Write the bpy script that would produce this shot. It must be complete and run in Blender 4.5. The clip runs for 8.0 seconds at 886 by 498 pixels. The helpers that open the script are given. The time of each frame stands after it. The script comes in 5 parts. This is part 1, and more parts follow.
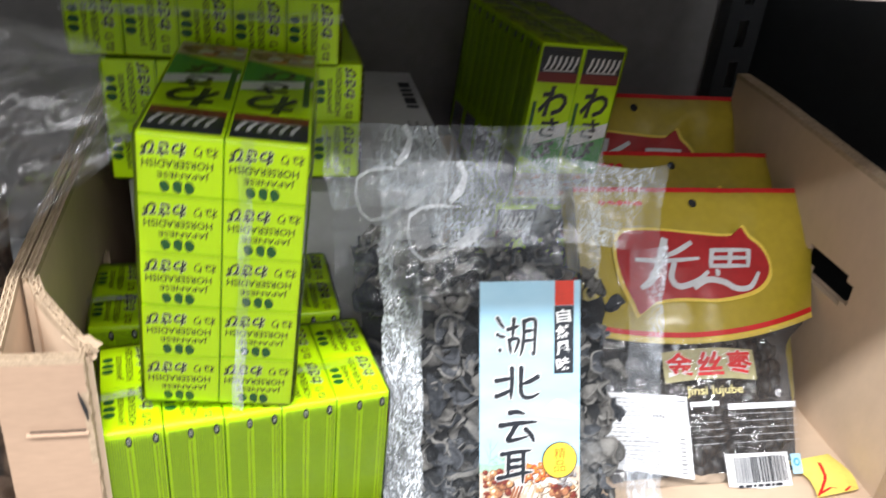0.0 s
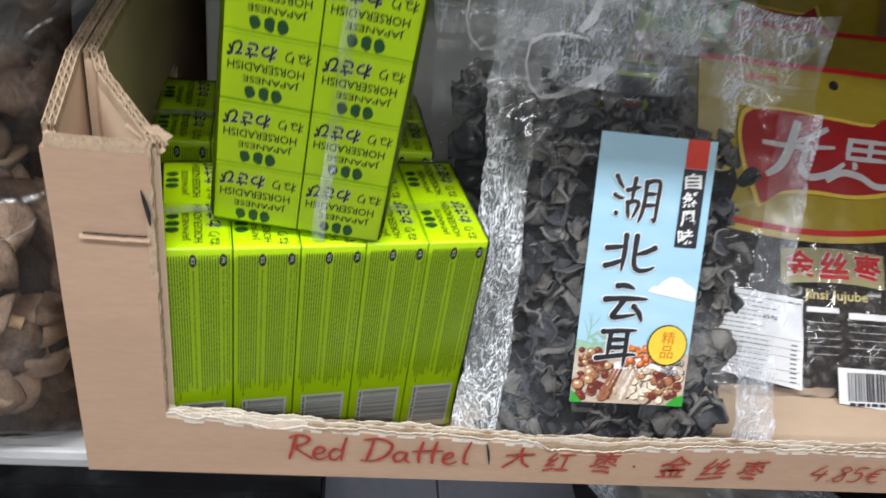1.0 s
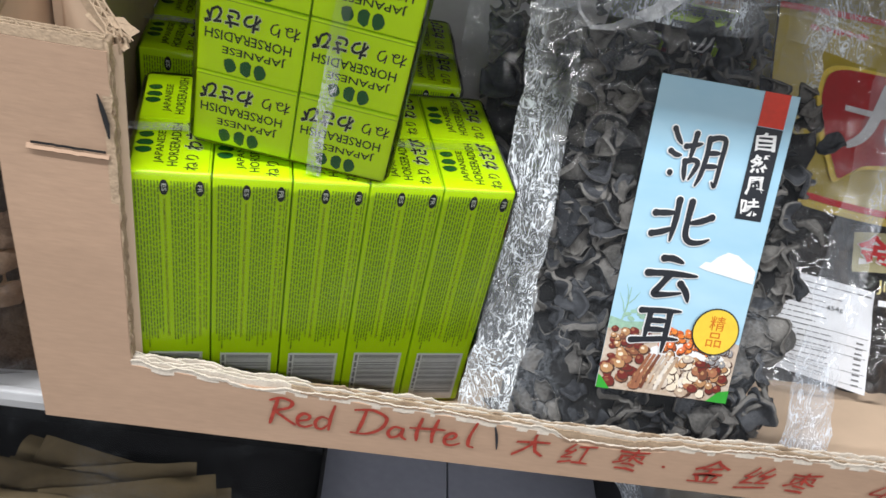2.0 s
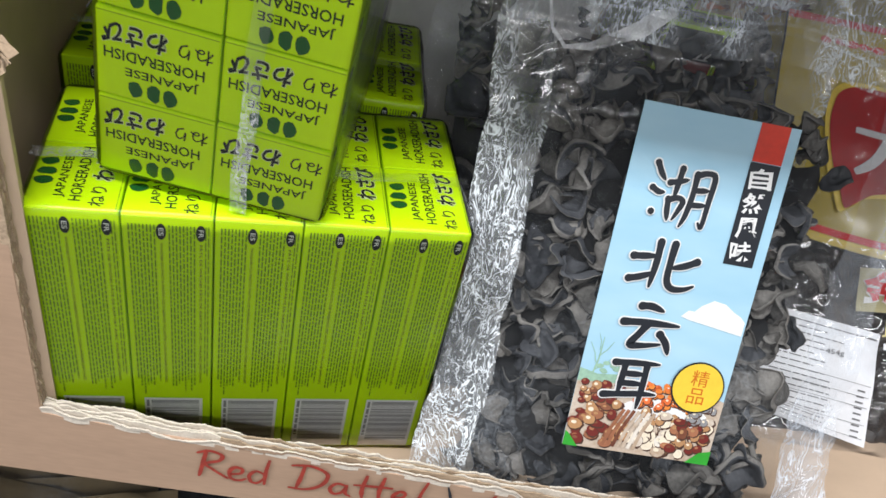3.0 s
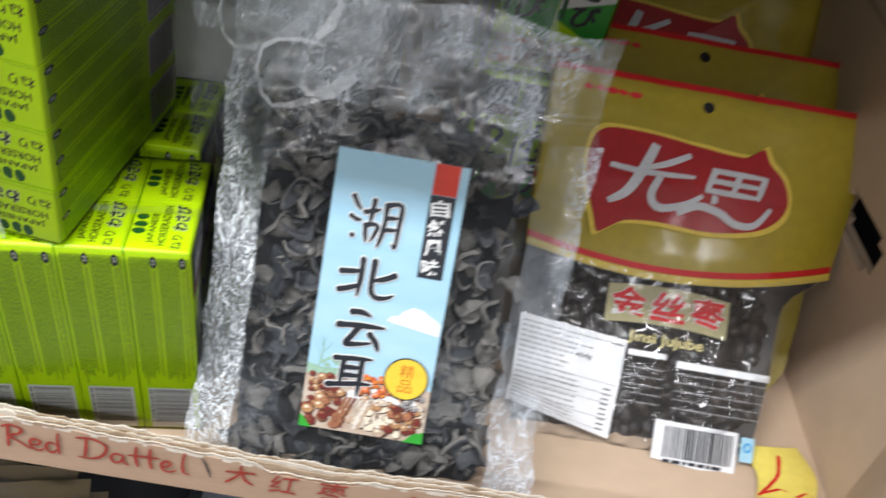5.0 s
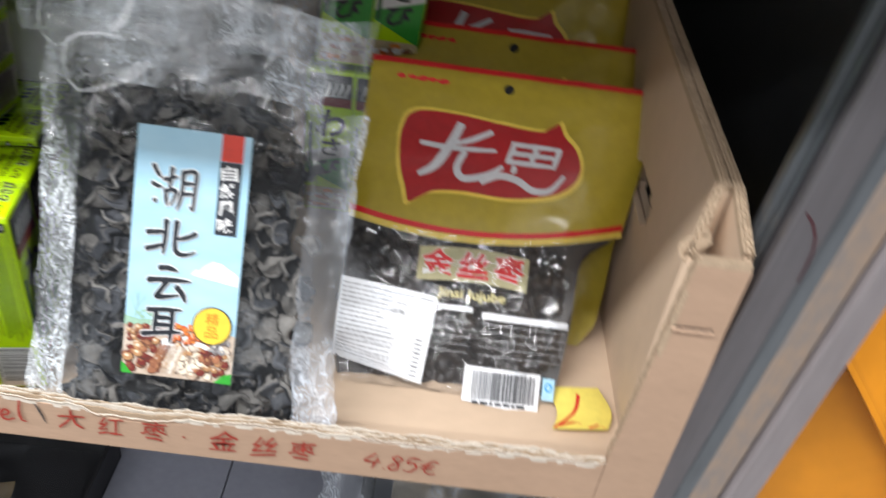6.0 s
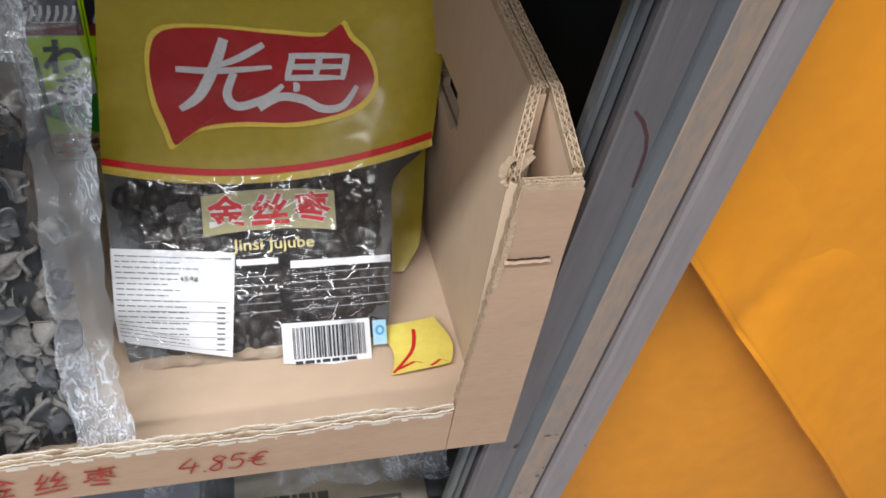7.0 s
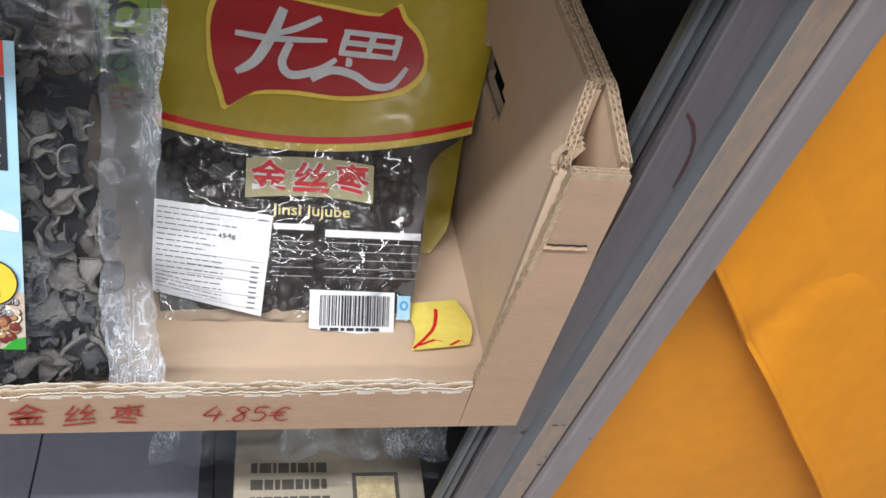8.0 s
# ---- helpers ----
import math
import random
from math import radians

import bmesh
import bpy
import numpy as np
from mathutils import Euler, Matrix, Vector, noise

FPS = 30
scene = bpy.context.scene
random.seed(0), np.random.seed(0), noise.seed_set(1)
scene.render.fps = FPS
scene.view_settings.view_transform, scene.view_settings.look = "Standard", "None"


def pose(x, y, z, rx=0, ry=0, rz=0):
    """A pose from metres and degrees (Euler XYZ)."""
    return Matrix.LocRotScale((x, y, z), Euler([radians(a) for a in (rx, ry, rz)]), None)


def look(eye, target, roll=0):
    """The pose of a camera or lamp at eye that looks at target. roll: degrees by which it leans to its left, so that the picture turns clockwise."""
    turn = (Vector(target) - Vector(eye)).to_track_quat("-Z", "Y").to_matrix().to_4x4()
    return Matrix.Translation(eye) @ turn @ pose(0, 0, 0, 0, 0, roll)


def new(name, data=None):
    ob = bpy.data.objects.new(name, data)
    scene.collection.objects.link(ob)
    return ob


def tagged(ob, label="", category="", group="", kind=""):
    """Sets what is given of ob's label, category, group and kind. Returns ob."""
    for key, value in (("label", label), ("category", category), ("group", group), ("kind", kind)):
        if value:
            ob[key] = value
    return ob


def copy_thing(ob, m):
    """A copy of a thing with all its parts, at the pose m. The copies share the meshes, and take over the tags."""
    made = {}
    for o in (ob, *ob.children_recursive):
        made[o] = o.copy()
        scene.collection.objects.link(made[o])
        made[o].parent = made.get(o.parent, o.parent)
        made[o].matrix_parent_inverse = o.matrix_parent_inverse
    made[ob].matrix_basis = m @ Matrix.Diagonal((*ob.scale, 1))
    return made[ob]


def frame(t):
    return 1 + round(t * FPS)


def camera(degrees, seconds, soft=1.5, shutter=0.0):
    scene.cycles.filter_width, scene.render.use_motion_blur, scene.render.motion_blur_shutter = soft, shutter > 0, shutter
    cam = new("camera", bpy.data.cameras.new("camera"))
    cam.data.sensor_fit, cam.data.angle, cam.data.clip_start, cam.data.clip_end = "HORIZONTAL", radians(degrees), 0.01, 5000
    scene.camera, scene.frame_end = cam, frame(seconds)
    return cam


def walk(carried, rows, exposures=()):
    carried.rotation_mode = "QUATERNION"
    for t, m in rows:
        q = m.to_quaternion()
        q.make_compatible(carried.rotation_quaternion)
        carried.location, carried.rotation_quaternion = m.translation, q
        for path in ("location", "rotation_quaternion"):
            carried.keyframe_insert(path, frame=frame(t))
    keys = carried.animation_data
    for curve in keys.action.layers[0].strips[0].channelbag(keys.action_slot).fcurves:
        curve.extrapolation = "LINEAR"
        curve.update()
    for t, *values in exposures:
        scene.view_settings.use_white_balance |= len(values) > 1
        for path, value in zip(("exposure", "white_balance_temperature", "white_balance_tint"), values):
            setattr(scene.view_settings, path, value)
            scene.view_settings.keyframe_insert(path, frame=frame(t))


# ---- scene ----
cam = camera(57.1, 8.0, 1.5, 0.5)
PATH = [
    (0, (0.147, -0.37, 0.495), (0.546, 1.337, -0.467), 5.9),
    (0.3, (0.129, -0.356, 0.465), (0.518, 1.331, -0.537), 8.1),
    (0.5, (0.116, -0.347, 0.444), (0.511, 1.31, -0.605), 9.1),
    (0.6, (0.119, -0.34, 0.441), (0.495, 1.288, -0.658), 9.8),
    (1, (0.123, -0.326, 0.412), (0.427, 1.284, -0.735), 10.4),
    (2.3, (0.153, -0.257, 0.368), (0.352, 1.285, -0.89), 13.8),
    (2.5, (0.158, -0.245, 0.375), (0.346, 1.292, -0.891), 13.8),
    (3, (0.172, -0.222, 0.369), (0.374, 1.301, -0.912), 14.6),
    (3.5, (0.181, -0.211, 0.36), (0.336, 1.29, -0.952), 13.7),
    (4, (0.212, -0.216, 0.37), (0.344, 1.276, -0.955), 12.6),
    (4.5, (0.253, -0.253, 0.401), (0.357, 1.25, -0.914), 11.7),
    (4.7, (0.289, -0.264, 0.425), (0.366, 1.254, -0.875), 11.4),
    (5.8, (0.441, -0.349, 0.485), (0.486, 1.265, -0.695), 10.8),
    (6, (0.473, -0.362, 0.476), (0.534, 1.244, -0.713), 8.6),
    (6.2, (0.496, -0.366, 0.459), (0.569, 1.226, -0.749), 5.1),
    (6.5, (0.506, -0.347, 0.457), (0.711, 1.18, -0.819), 4.6),
    (7, (0.497, -0.271, 0.455), (0.981, 1.103, -0.915), 9.7),
    (7.5, (0.462, -0.279, 0.444), (0.971, 1.099, -0.912), 15.4),
    (8, (0.468, -0.288, 0.452), (0.967, 1.09, -0.909), 16.1),
]
walk(cam, [(t, look(eye, target, roll)) for t, eye, target, roll in PATH],
     [(0, 0.04), (0.4, -0.44), (0.8, -0.75), (1.2, -0.83), (4.7, -0.76), (6.0, -0.42), (6.5, -0.65), (8.0, -0.69)])

# ---- light: dim shop surroundings and rows of ceiling tubes over the aisle ----
world = bpy.data.worlds.new("shop")
scene.world = world
world.use_nodes = True
world.node_tree.nodes["Background"].inputs[0].default_value = (0.80, 0.88, 1.0, 1)
world.node_tree.nodes["Background"].inputs[1].default_value = 0.12
scene.view_settings.exposure = 0.0


def tube(x, y, z, sx, sy, power):
    li = bpy.data.lights.new("ceiling_tube", "AREA")
    li.shape, li.size, li.size_y, li.energy, li.color = "RECTANGLE", sx, sy, power, (0.97, 0.98, 1.0)
    ob = new("ceiling_tube", li)
    ob.matrix_world = look((x, y, z), (x, y + 0.1, z - 1.0))
    return ob


tube(-0.55, -0.66, 1.60, 1.5, 0.10, 62)
tube(1.05, -0.66, 1.60, 1.5, 0.10, 24)
tube(0.10, -1.60, 1.60, 3.0, 0.14, 44)
tube(0.10, -2.60, 1.60, 3.0, 0.14, 18)
tube(0.10, -3.50, 1.60, 3.0, 0.14, 6)


# ---- materials ----
def mat(name, color, rough=0.6, metal=0.0, vary=0.12, scale=40.0, bump=0.0, bscale=None, island=0.0, obj=0.0, coat=0.0,
        color2=None, stretch=None, spec=0.5):
    m = bpy.data.materials.new(name)
    m.use_nodes = True
    nt = m.node_tree
    b = nt.nodes["Principled BSDF"]
    b.inputs["Roughness"].default_value = rough
    b.inputs["Metallic"].default_value = metal
    b.inputs["Specular IOR Level"].default_value = spec
    b.inputs["Coat Weight"].default_value = coat
    b.inputs["Coat Roughness"].default_value = 0.15
    tc = nt.nodes.new("ShaderNodeTexCoord")
    mp = nt.nodes.new("ShaderNodeMapping")
    nt.links.new(tc.outputs["Object"], mp.inputs[0])
    if stretch:
        mp.inputs["Scale"].default_value = stretch
    n1 = nt.nodes.new("ShaderNodeTexNoise")
    n1.inputs["Scale"].default_value, n1.inputs["Detail"].default_value = scale, 6
    n2 = nt.nodes.new("ShaderNodeTexNoise")
    n2.inputs["Scale"].default_value, n2.inputs["Detail"].default_value = scale * 7, 3
    for n in (n1, n2):
        nt.links.new(mp.outputs[0], n.inputs["Vector"])
    add = nt.nodes.new("ShaderNodeMath")
    add.operation = "ADD"
    nt.links.new(n1.outputs[0], add.inputs[0])
    nt.links.new(n2.outputs[0], add.inputs[1])
    last = add.outputs[0]
    for amount, which in ((island, "Random Per Island"), (obj, "Random")):
        if amount:
            src = nt.nodes.new("ShaderNodeNewGeometry" if which[6:] else "ShaderNodeObjectInfo")
            ma = nt.nodes.new("ShaderNodeMath")
            ma.operation, ma.inputs[1].default_value = "MULTIPLY_ADD", amount
            nt.links.new(src.outputs[which], ma.inputs[0])
            nt.links.new(last, ma.inputs[2])
            last = ma.outputs[0]
    rng = nt.nodes.new("ShaderNodeMapRange")
    top = 1.35 + island + obj
    rng.inputs[1].default_value, rng.inputs[2].default_value = 0.65, top
    nt.links.new(last, rng.inputs[0])
    mix = nt.nodes.new("ShaderNodeMix")
    mix.data_type = "RGBA"
    c2 = color2 or tuple(min(1, c * (1 + vary)) for c in color)
    c1 = color if color2 else tuple(c * (1 - vary) for c in color)
    mix.inputs[6].default_value, mix.inputs[7].default_value = (*c1, 1), (*c2, 1)
    nt.links.new(rng.outputs[0], mix.inputs[0])
    nt.links.new(mix.outputs[2], b.inputs["Base Color"])
    if bump:
        bp = nt.nodes.new("ShaderNodeBump")
        bp.inputs["Strength"].default_value, bp.inputs["Distance"].default_value = bump, 0.001
        n3 = nt.nodes.new("ShaderNodeTexNoise")
        n3.inputs["Scale"].default_value, n3.inputs["Detail"].default_value = bscale or scale * 3, 4
        nt.links.new(mp.outputs[0], n3.inputs["Vector"])
        nt.links.new(n3.outputs[0], bp.inputs["Height"])
        nt.links.new(bp.outputs[0], b.inputs["Normal"])
    return m


def film(name, gloss=0.07, haze=0.10, thread=0.25, scale=60.0, rough=0.12, stretch=(1, 1, 1), tint=(0.93, 0.95, 1.0), bump=0.5, cover=0.5, ior=1.35):
    """Clear plastic: see-through, glossy, with milky creases and fine scuffed threads."""
    m = bpy.data.materials.new(name)
    m.use_nodes = True
    nt = m.node_tree
    nt.nodes.remove(nt.nodes["Principled BSDF"])
    out = nt.nodes["Material Output"]
    tc = nt.nodes.new("ShaderNodeTexCoord")
    mp = nt.nodes.new("ShaderNodeMapping")
    mp.inputs["Scale"].default_value = stretch
    nt.links.new(tc.outputs["Object"], mp.inputs[0])
    warp = nt.nodes.new("ShaderNodeTexNoise")
    warp.inputs["Scale"].default_value, warp.inputs["Detail"].default_value = scale * 0.6, 4
    nt.links.new(mp.outputs[0], warp.inputs["Vector"])
    off = nt.nodes.new("ShaderNodeMix")
    off.data_type = "VECTOR"
    off.inputs[0].default_value = 0.04
    nt.links.new(mp.outputs[0], off.inputs[4])
    nt.links.new(warp.outputs["Color"], off.inputs[5])
    lines = []
    for k, (sc, wd) in enumerate(((scale * 1.6, 0.022), (scale * 3.4, 0.030))):
        th = nt.nodes.new("ShaderNodeTexNoise")
        th.inputs["Scale"].default_value, th.inputs["Detail"].default_value, th.inputs["Distortion"].default_value = sc, 3, 1.2 + k
        nt.links.new(off.outputs[1], th.inputs["Vector"])
        sub = nt.nodes.new("ShaderNodeMath")
        sub.operation, sub.inputs[1].default_value = "SUBTRACT", 0.5
        ab = nt.nodes.new("ShaderNodeMath")
        ab.operation = "ABSOLUTE"
        nt.links.new(th.outputs[0], sub.inputs[0])
        nt.links.new(sub.outputs[0], ab.inputs[0])
        mr = nt.nodes.new("ShaderNodeMapRange")
        mr.inputs[1].default_value, mr.inputs[2].default_value, mr.inputs[3].default_value, mr.inputs[4].default_value = 0.0, wd, 1.0, 0.0
        nt.links.new(ab.outputs[0], mr.inputs[0])
        lines.append(mr)
    line = nt.nodes.new("ShaderNodeMath")
    line.operation = "MAXIMUM"
    nt.links.new(lines[0].outputs[0], line.inputs[0])
    nt.links.new(lines[1].outputs[0], line.inputs[1])
    patch = nt.nodes.new("ShaderNodeTexNoise")
    patch.inputs["Scale"].default_value, patch.inputs["Detail"].default_value = scale * 0.35, 5
    nt.links.new(mp.outputs[0], patch.inputs["Vector"])
    pr = nt.nodes.new("ShaderNodeMapRange")
    pr.inputs[1].default_value, pr.inputs[2].default_value = cover, cover + 0.15
    nt.links.new(patch.outputs[0], pr.inputs[0])
    mul = nt.nodes.new("ShaderNodeMath")
    mul.operation = "MULTIPLY"
    nt.links.new(line.outputs[0], mul.inputs[0])
    nt.links.new(pr.outputs[0], mul.inputs[1])
    hz = nt.nodes.new("ShaderNodeMath")
    hz.operation, hz.inputs[1].default_value = "MULTIPLY", thread
    nt.links.new(mul.outputs[0], hz.inputs[0])
    pa = nt.nodes.new("ShaderNodeMath")
    pa.operation, pa.inputs[1].default_value = "MULTIPLY_ADD", haze
    nt.links.new(pr.outputs[0], pa.inputs[0])
    nt.links.new(hz.outputs[0], pa.inputs[2])
    base = nt.nodes.new("ShaderNodeMath")
    base.operation, base.inputs[1].default_value, base.use_clamp = "ADD", haze * (0.4 if name != "window_film" else 0.1), True
    nt.links.new(pa.outputs[0], base.inputs[0])
    bp = nt.nodes.new("ShaderNodeBump")
    bp.inputs["Strength"].default_value, bp.inputs["Distance"].default_value = bump, 0.003
    nt.links.new(warp.outputs[0], bp.inputs["Height"])
    tr = nt.nodes.new("ShaderNodeBsdfTransparent")
    tr.inputs[0].default_value = (0.985, 0.988, 0.99, 1)
    gl = nt.nodes.new("ShaderNodeBsdfGlossy")
    gl.inputs["Roughness"].default_value = rough
    nt.links.new(bp.outputs[0], gl.inputs["Normal"])
    fr = nt.nodes.new("ShaderNodeFresnel")
    fr.inputs[0].default_value = ior
    nt.links.new(bp.outputs[0], fr.inputs["Normal"])
    fa = nt.nodes.new("ShaderNodeMath")
    fa.operation, fa.inputs[1].default_value, fa.use_clamp = "ADD", gloss, True
    nt.links.new(fr.outputs[0], fa.inputs[0])
    m1 = nt.nodes.new("ShaderNodeMixShader")
    nt.links.new(fa.outputs[0], m1.inputs[0])
    nt.links.new(tr.outputs[0], m1.inputs[1])
    nt.links.new(gl.outputs[0], m1.inputs[2])
    df = nt.nodes.new("ShaderNodeBsdfDiffuse")
    df.inputs[0].default_value = (*tint, 1)
    m2 = nt.nodes.new("ShaderNodeMixShader")
    nt.links.new(base.outputs[0], m2.inputs[0])
    nt.links.new(m1.outputs[0], m2.inputs[1])
    nt.links.new(df.outputs[0], m2.inputs[2])
    nt.links.new(m2.outputs[0], out.inputs[0])
    return m


CARD = mat("kraft_card", (0.44, 0.298, 0.208), 0.75, vary=0.08, scale=14, bump=0.12, bscale=160, stretch=(1, 1, 5), spec=0.25)
CARD_IN = mat("kraft_inside", (0.60, 0.45, 0.325), 0.75, vary=0.05, scale=9, bump=0.15, bscale=150, stretch=(1, 1.6, 1), spec=0.25)
CARD_EDGE = mat("kraft_edge", (0.44, 0.33, 0.23), 0.9, vary=0.22, scale=160, bump=0.6, spec=0.1)
CARD_TORN = mat("torn_kraft", (0.70, 0.63, 0.54), 0.95, vary=0.16, scale=140, bump=0.3, spec=0.1)
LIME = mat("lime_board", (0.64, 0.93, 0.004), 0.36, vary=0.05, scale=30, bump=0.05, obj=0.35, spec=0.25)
# Same lime board, its colour darkened for the less lit side faces.
LIME_SHADED = mat("lime_shaded_board", (0.56, 0.84, 0.006), 0.42, vary=0.05, scale=30, bump=0.05, obj=0.35, spec=0.2)
INK_BLACK = mat("black_ink", (0.010, 0.013, 0.02), 0.5, scale=60)
INK_GREEN = mat("green_ink", (0.008, 0.10, 0.02), 0.5, scale=60)
INK_OLIVE = mat("olive_ink", (0.16, 0.30, 0.010), 0.6, scale=60)
INK_RED = mat("red_ink", (0.62, 0.012, 0.016), 0.45, scale=50)
INK_MARKER = mat("marker_red", (0.34, 0.035, 0.02), 0.7, vary=0.35, scale=180)
INK_DARKMARK = mat("marker_dark", (0.06, 0.02, 0.025), 0.6, vary=0.3, scale=90)
INK_WHITE = mat("white_print", (0.80, 0.80, 0.80), 0.5, scale=40, vary=0.05)
INK_GREY = mat("grey_print", (0.26, 0.26, 0.27), 0.6, scale=40)
INK_MAROON = mat("maroon_ink", (0.20, 0.012, 0.012), 0.5, scale=60)
GREEN_MID = mat("green_print", (0.03, 0.34, 0.03), 0.5, scale=60)
CREAM = mat("cream_print", (0.62, 0.50, 0.30), 0.5, scale=120, vary=0.3)
SKY = mat("sky_blue_paper", (0.31, 0.55, 0.71), 0.45, scale=10, color2=(0.43, 0.65, 0.78), stretch=(0.3, 1, 1))
ORANGE_INK = mat("orange_ink", (0.42, 0.03, 0.008), 0.5, scale=90, color2=(0.88, 0.30, 0.05), island=1.6)
BROWN_INK = mat("brown_ink", (0.10, 0.025, 0.015), 0.5, scale=90, color2=(0.48, 0.20, 0.10), island=1.6)
PALE_INK = mat("pale_ink", (0.34, 0.20, 0.10), 0.5, scale=90, color2=(0.90, 0.87, 0.80), island=1.6)
YELLOW_INK = mat("yellow_ink", (0.80, 0.56, 0.05), 0.45, scale=50, vary=0.08)
GOLD = mat("gold_film", (0.40, 0.30, 0.026), 0.30, vary=0.10, scale=18, bump=0.6, bscale=46, spec=0.5, coat=0.5)
GOLD_LINE = mat("gold_line", (0.75, 0.55, 0.08), 0.35, scale=40)
LOGO_RED = mat("logo_red", (0.36, 0.010, 0.013), 0.35, vary=0.15, scale=25, coat=0.3)
SILVER = mat("silver_print", (0.56, 0.56, 0.58), 0.35, scale=60)
BANNER = mat("banner_gold", (0.42, 0.38, 0.20), 0.4, scale=40, vary=0.1)
FUNGUS = mat("dried_fungus_underside", (0.055, 0.054, 0.053), 0.9, scale=90, color2=(0.29, 0.275, 0.255), island=0.6, bump=0.7, bscale=420, spec=0.15)
FUNGUS_IN = mat("dried_fungus_skin", (0.010, 0.012, 0.016), 0.75, scale=60, color2=(0.10, 0.104, 0.115), island=0.6, bump=0.5, bscale=380, spec=0.3)
# Near-black that paints the shade inside gaps, slits and holes.
GAP_SHADE = mat("gap_shade", (0.012, 0.012, 0.013), 0.9, scale=60, vary=0.4)
JUJUBE = mat("jujube_skin", (0.007, 0.006, 0.006), 0.45, scale=120, color2=(0.032, 0.021, 0.016), island=0.8, bump=0.6, bscale=260)
CAP = mat("mushroom_cap", (0.06, 0.036, 0.026), 0.8, scale=110, color2=(0.44, 0.31, 0.22), obj=0.8, bump=1.0, bscale=260, spec=0.2)
GILL = mat("mushroom_gill", (0.55, 0.38, 0.22), 0.85, scale=120, vary=0.3, bump=0.5)
STEEL = mat("painted_shelf_steel", (0.62, 0.63, 0.65), 0.45, scale=20, vary=0.06, bump=0.05)
# Dimness of the lower bay is put into this darker board colour.
SHELF_LOW = mat("shaded_shelf_board", (0.29, 0.30, 0.36), 0.5, scale=14, vary=0.08, bump=0.05)
PINK_STEEL = mat("shelf_lip_paint", (0.72, 0.56, 0.56), 0.4, scale=20, vary=0.05)
ALU = mat("brushed_aluminium", (0.22, 0.21, 0.225), 0.36, metal=0.75, scale=26, vary=0.14, bump=0.3, bscale=240, stretch=(1, 1, 0.12))
ALU_PALE = mat("anodised_flange", (0.32, 0.29, 0.30), 0.42, metal=0.45, scale=30, vary=0.10, bump=0.2, bscale=200, stretch=(1, 1, 0.15))
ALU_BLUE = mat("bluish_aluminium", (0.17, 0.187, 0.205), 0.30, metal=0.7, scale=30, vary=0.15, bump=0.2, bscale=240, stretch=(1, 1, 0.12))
# Tan second colour paints a warm reflection onto the worn metal.
ALU_TAN = mat("tan_reflection_aluminium", (0.30, 0.285, 0.285), 0.40, metal=0.55, scale=24, color2=(0.50, 0.36, 0.26), bump=0.4, bscale=260, stretch=(1, 1, 0.35))
# Near-black, so the shade beside the post lies in the colour.
DARK = mat("shade_dark_panel", (0.014, 0.015, 0.017), 0.6, scale=12, vary=0.2, bump=0.1)
BACK = mat("grey_back_panel", (0.20, 0.19, 0.19), 0.6, scale=10, vary=0.12)
ORANGE = mat("orange_sheet", (0.72, 0.27, 0.012), 0.55, scale=7, vary=0.08, bump=0.15, bscale=60)
WHITE_CARD = mat("white_carton_board", (0.60, 0.60, 0.61), 0.55, scale=16, vary=0.07, bump=0.08)
PAPER = mat("white_sticker", (0.78, 0.79, 0.82), 0.5, scale=30, vary=0.04)
# Beige also darkened to carry the lower shelf's shade.
BEIGE = mat("shaded_beige_board", (0.46, 0.40, 0.31), 0.6, scale=22, vary=0.10)
BLACKCARD = mat("black_tray", (0.018, 0.018, 0.02), 0.5, scale=20, vary=0.3)
BROWN_FOOD = mat("dried_noodle", (0.13, 0.095, 0.05), 0.75, scale=40, color2=(0.28, 0.21, 0.11), island=0.8, bump=0.5, bscale=160)
BLUE_INK = mat("blue_ink", (0.06, 0.32, 0.62), 0.5, scale=50)
WALLM = mat("shop_wall", (0.60, 0.60, 0.60), 0.8, scale=3, vary=0.1)
FLOORM = mat("shop_floor", (0.48, 0.47, 0.46), 0.5, scale=4, vary=0.15)
WRAP = film("shrink_wrap", gloss=0.004, haze=0.001, thread=0.04, scale=45, rough=0.20, cover=0.56, bump=0.30, ior=1.27)
SEAM = film("wrap_seam", gloss=0.05, haze=0.03, thread=0.60, scale=110, rough=0.10, stretch=(0.5, 1, 1), cover=0.48)
BAG = film("bag_film", gloss=0.004, ior=1.21, haze=0.020, thread=0.14, scale=34, rough=0.09, cover=0.52, bump=0.5, tint=(0.84, 0.91, 1.0))
BAG_EDGE = film("bag_scuffed_film", gloss=0.03, haze=0.11, thread=1.0, scale=46, rough=0.10, stretch=(1.3, 0.6, 1), cover=0.40, bump=0.7, tint=(0.90, 0.95, 1.0))
BAG_CRUMPLE = film("bag_crumpled_edge", gloss=0.01, haze=0.20, thread=0.75, scale=30, rough=0.12, stretch=(1.6, 0.7, 1), cover=0.44, bump=1.0, tint=(0.82, 0.88, 0.97))
BAG_MILK = film("bag_milky_film", gloss=0.05, haze=0.032, thread=0.20, scale=26, rough=0.14, cover=0.45, bump=0.9, tint=(0.72, 0.70, 0.71))
BAG_TOP = film("bag_top_film", gloss=0.01, ior=1.22, haze=0.12, thread=0.75, scale=46, rough=0.10, cover=0.42, bump=0.8, stretch=(1.5, 0.6, 1), tint=(0.80, 0.86, 0.93))
STRIP = film("white_torn_film", gloss=0.04, haze=0.40, thread=0.3, scale=60, rough=0.15, cover=0.35, bump=0.8)
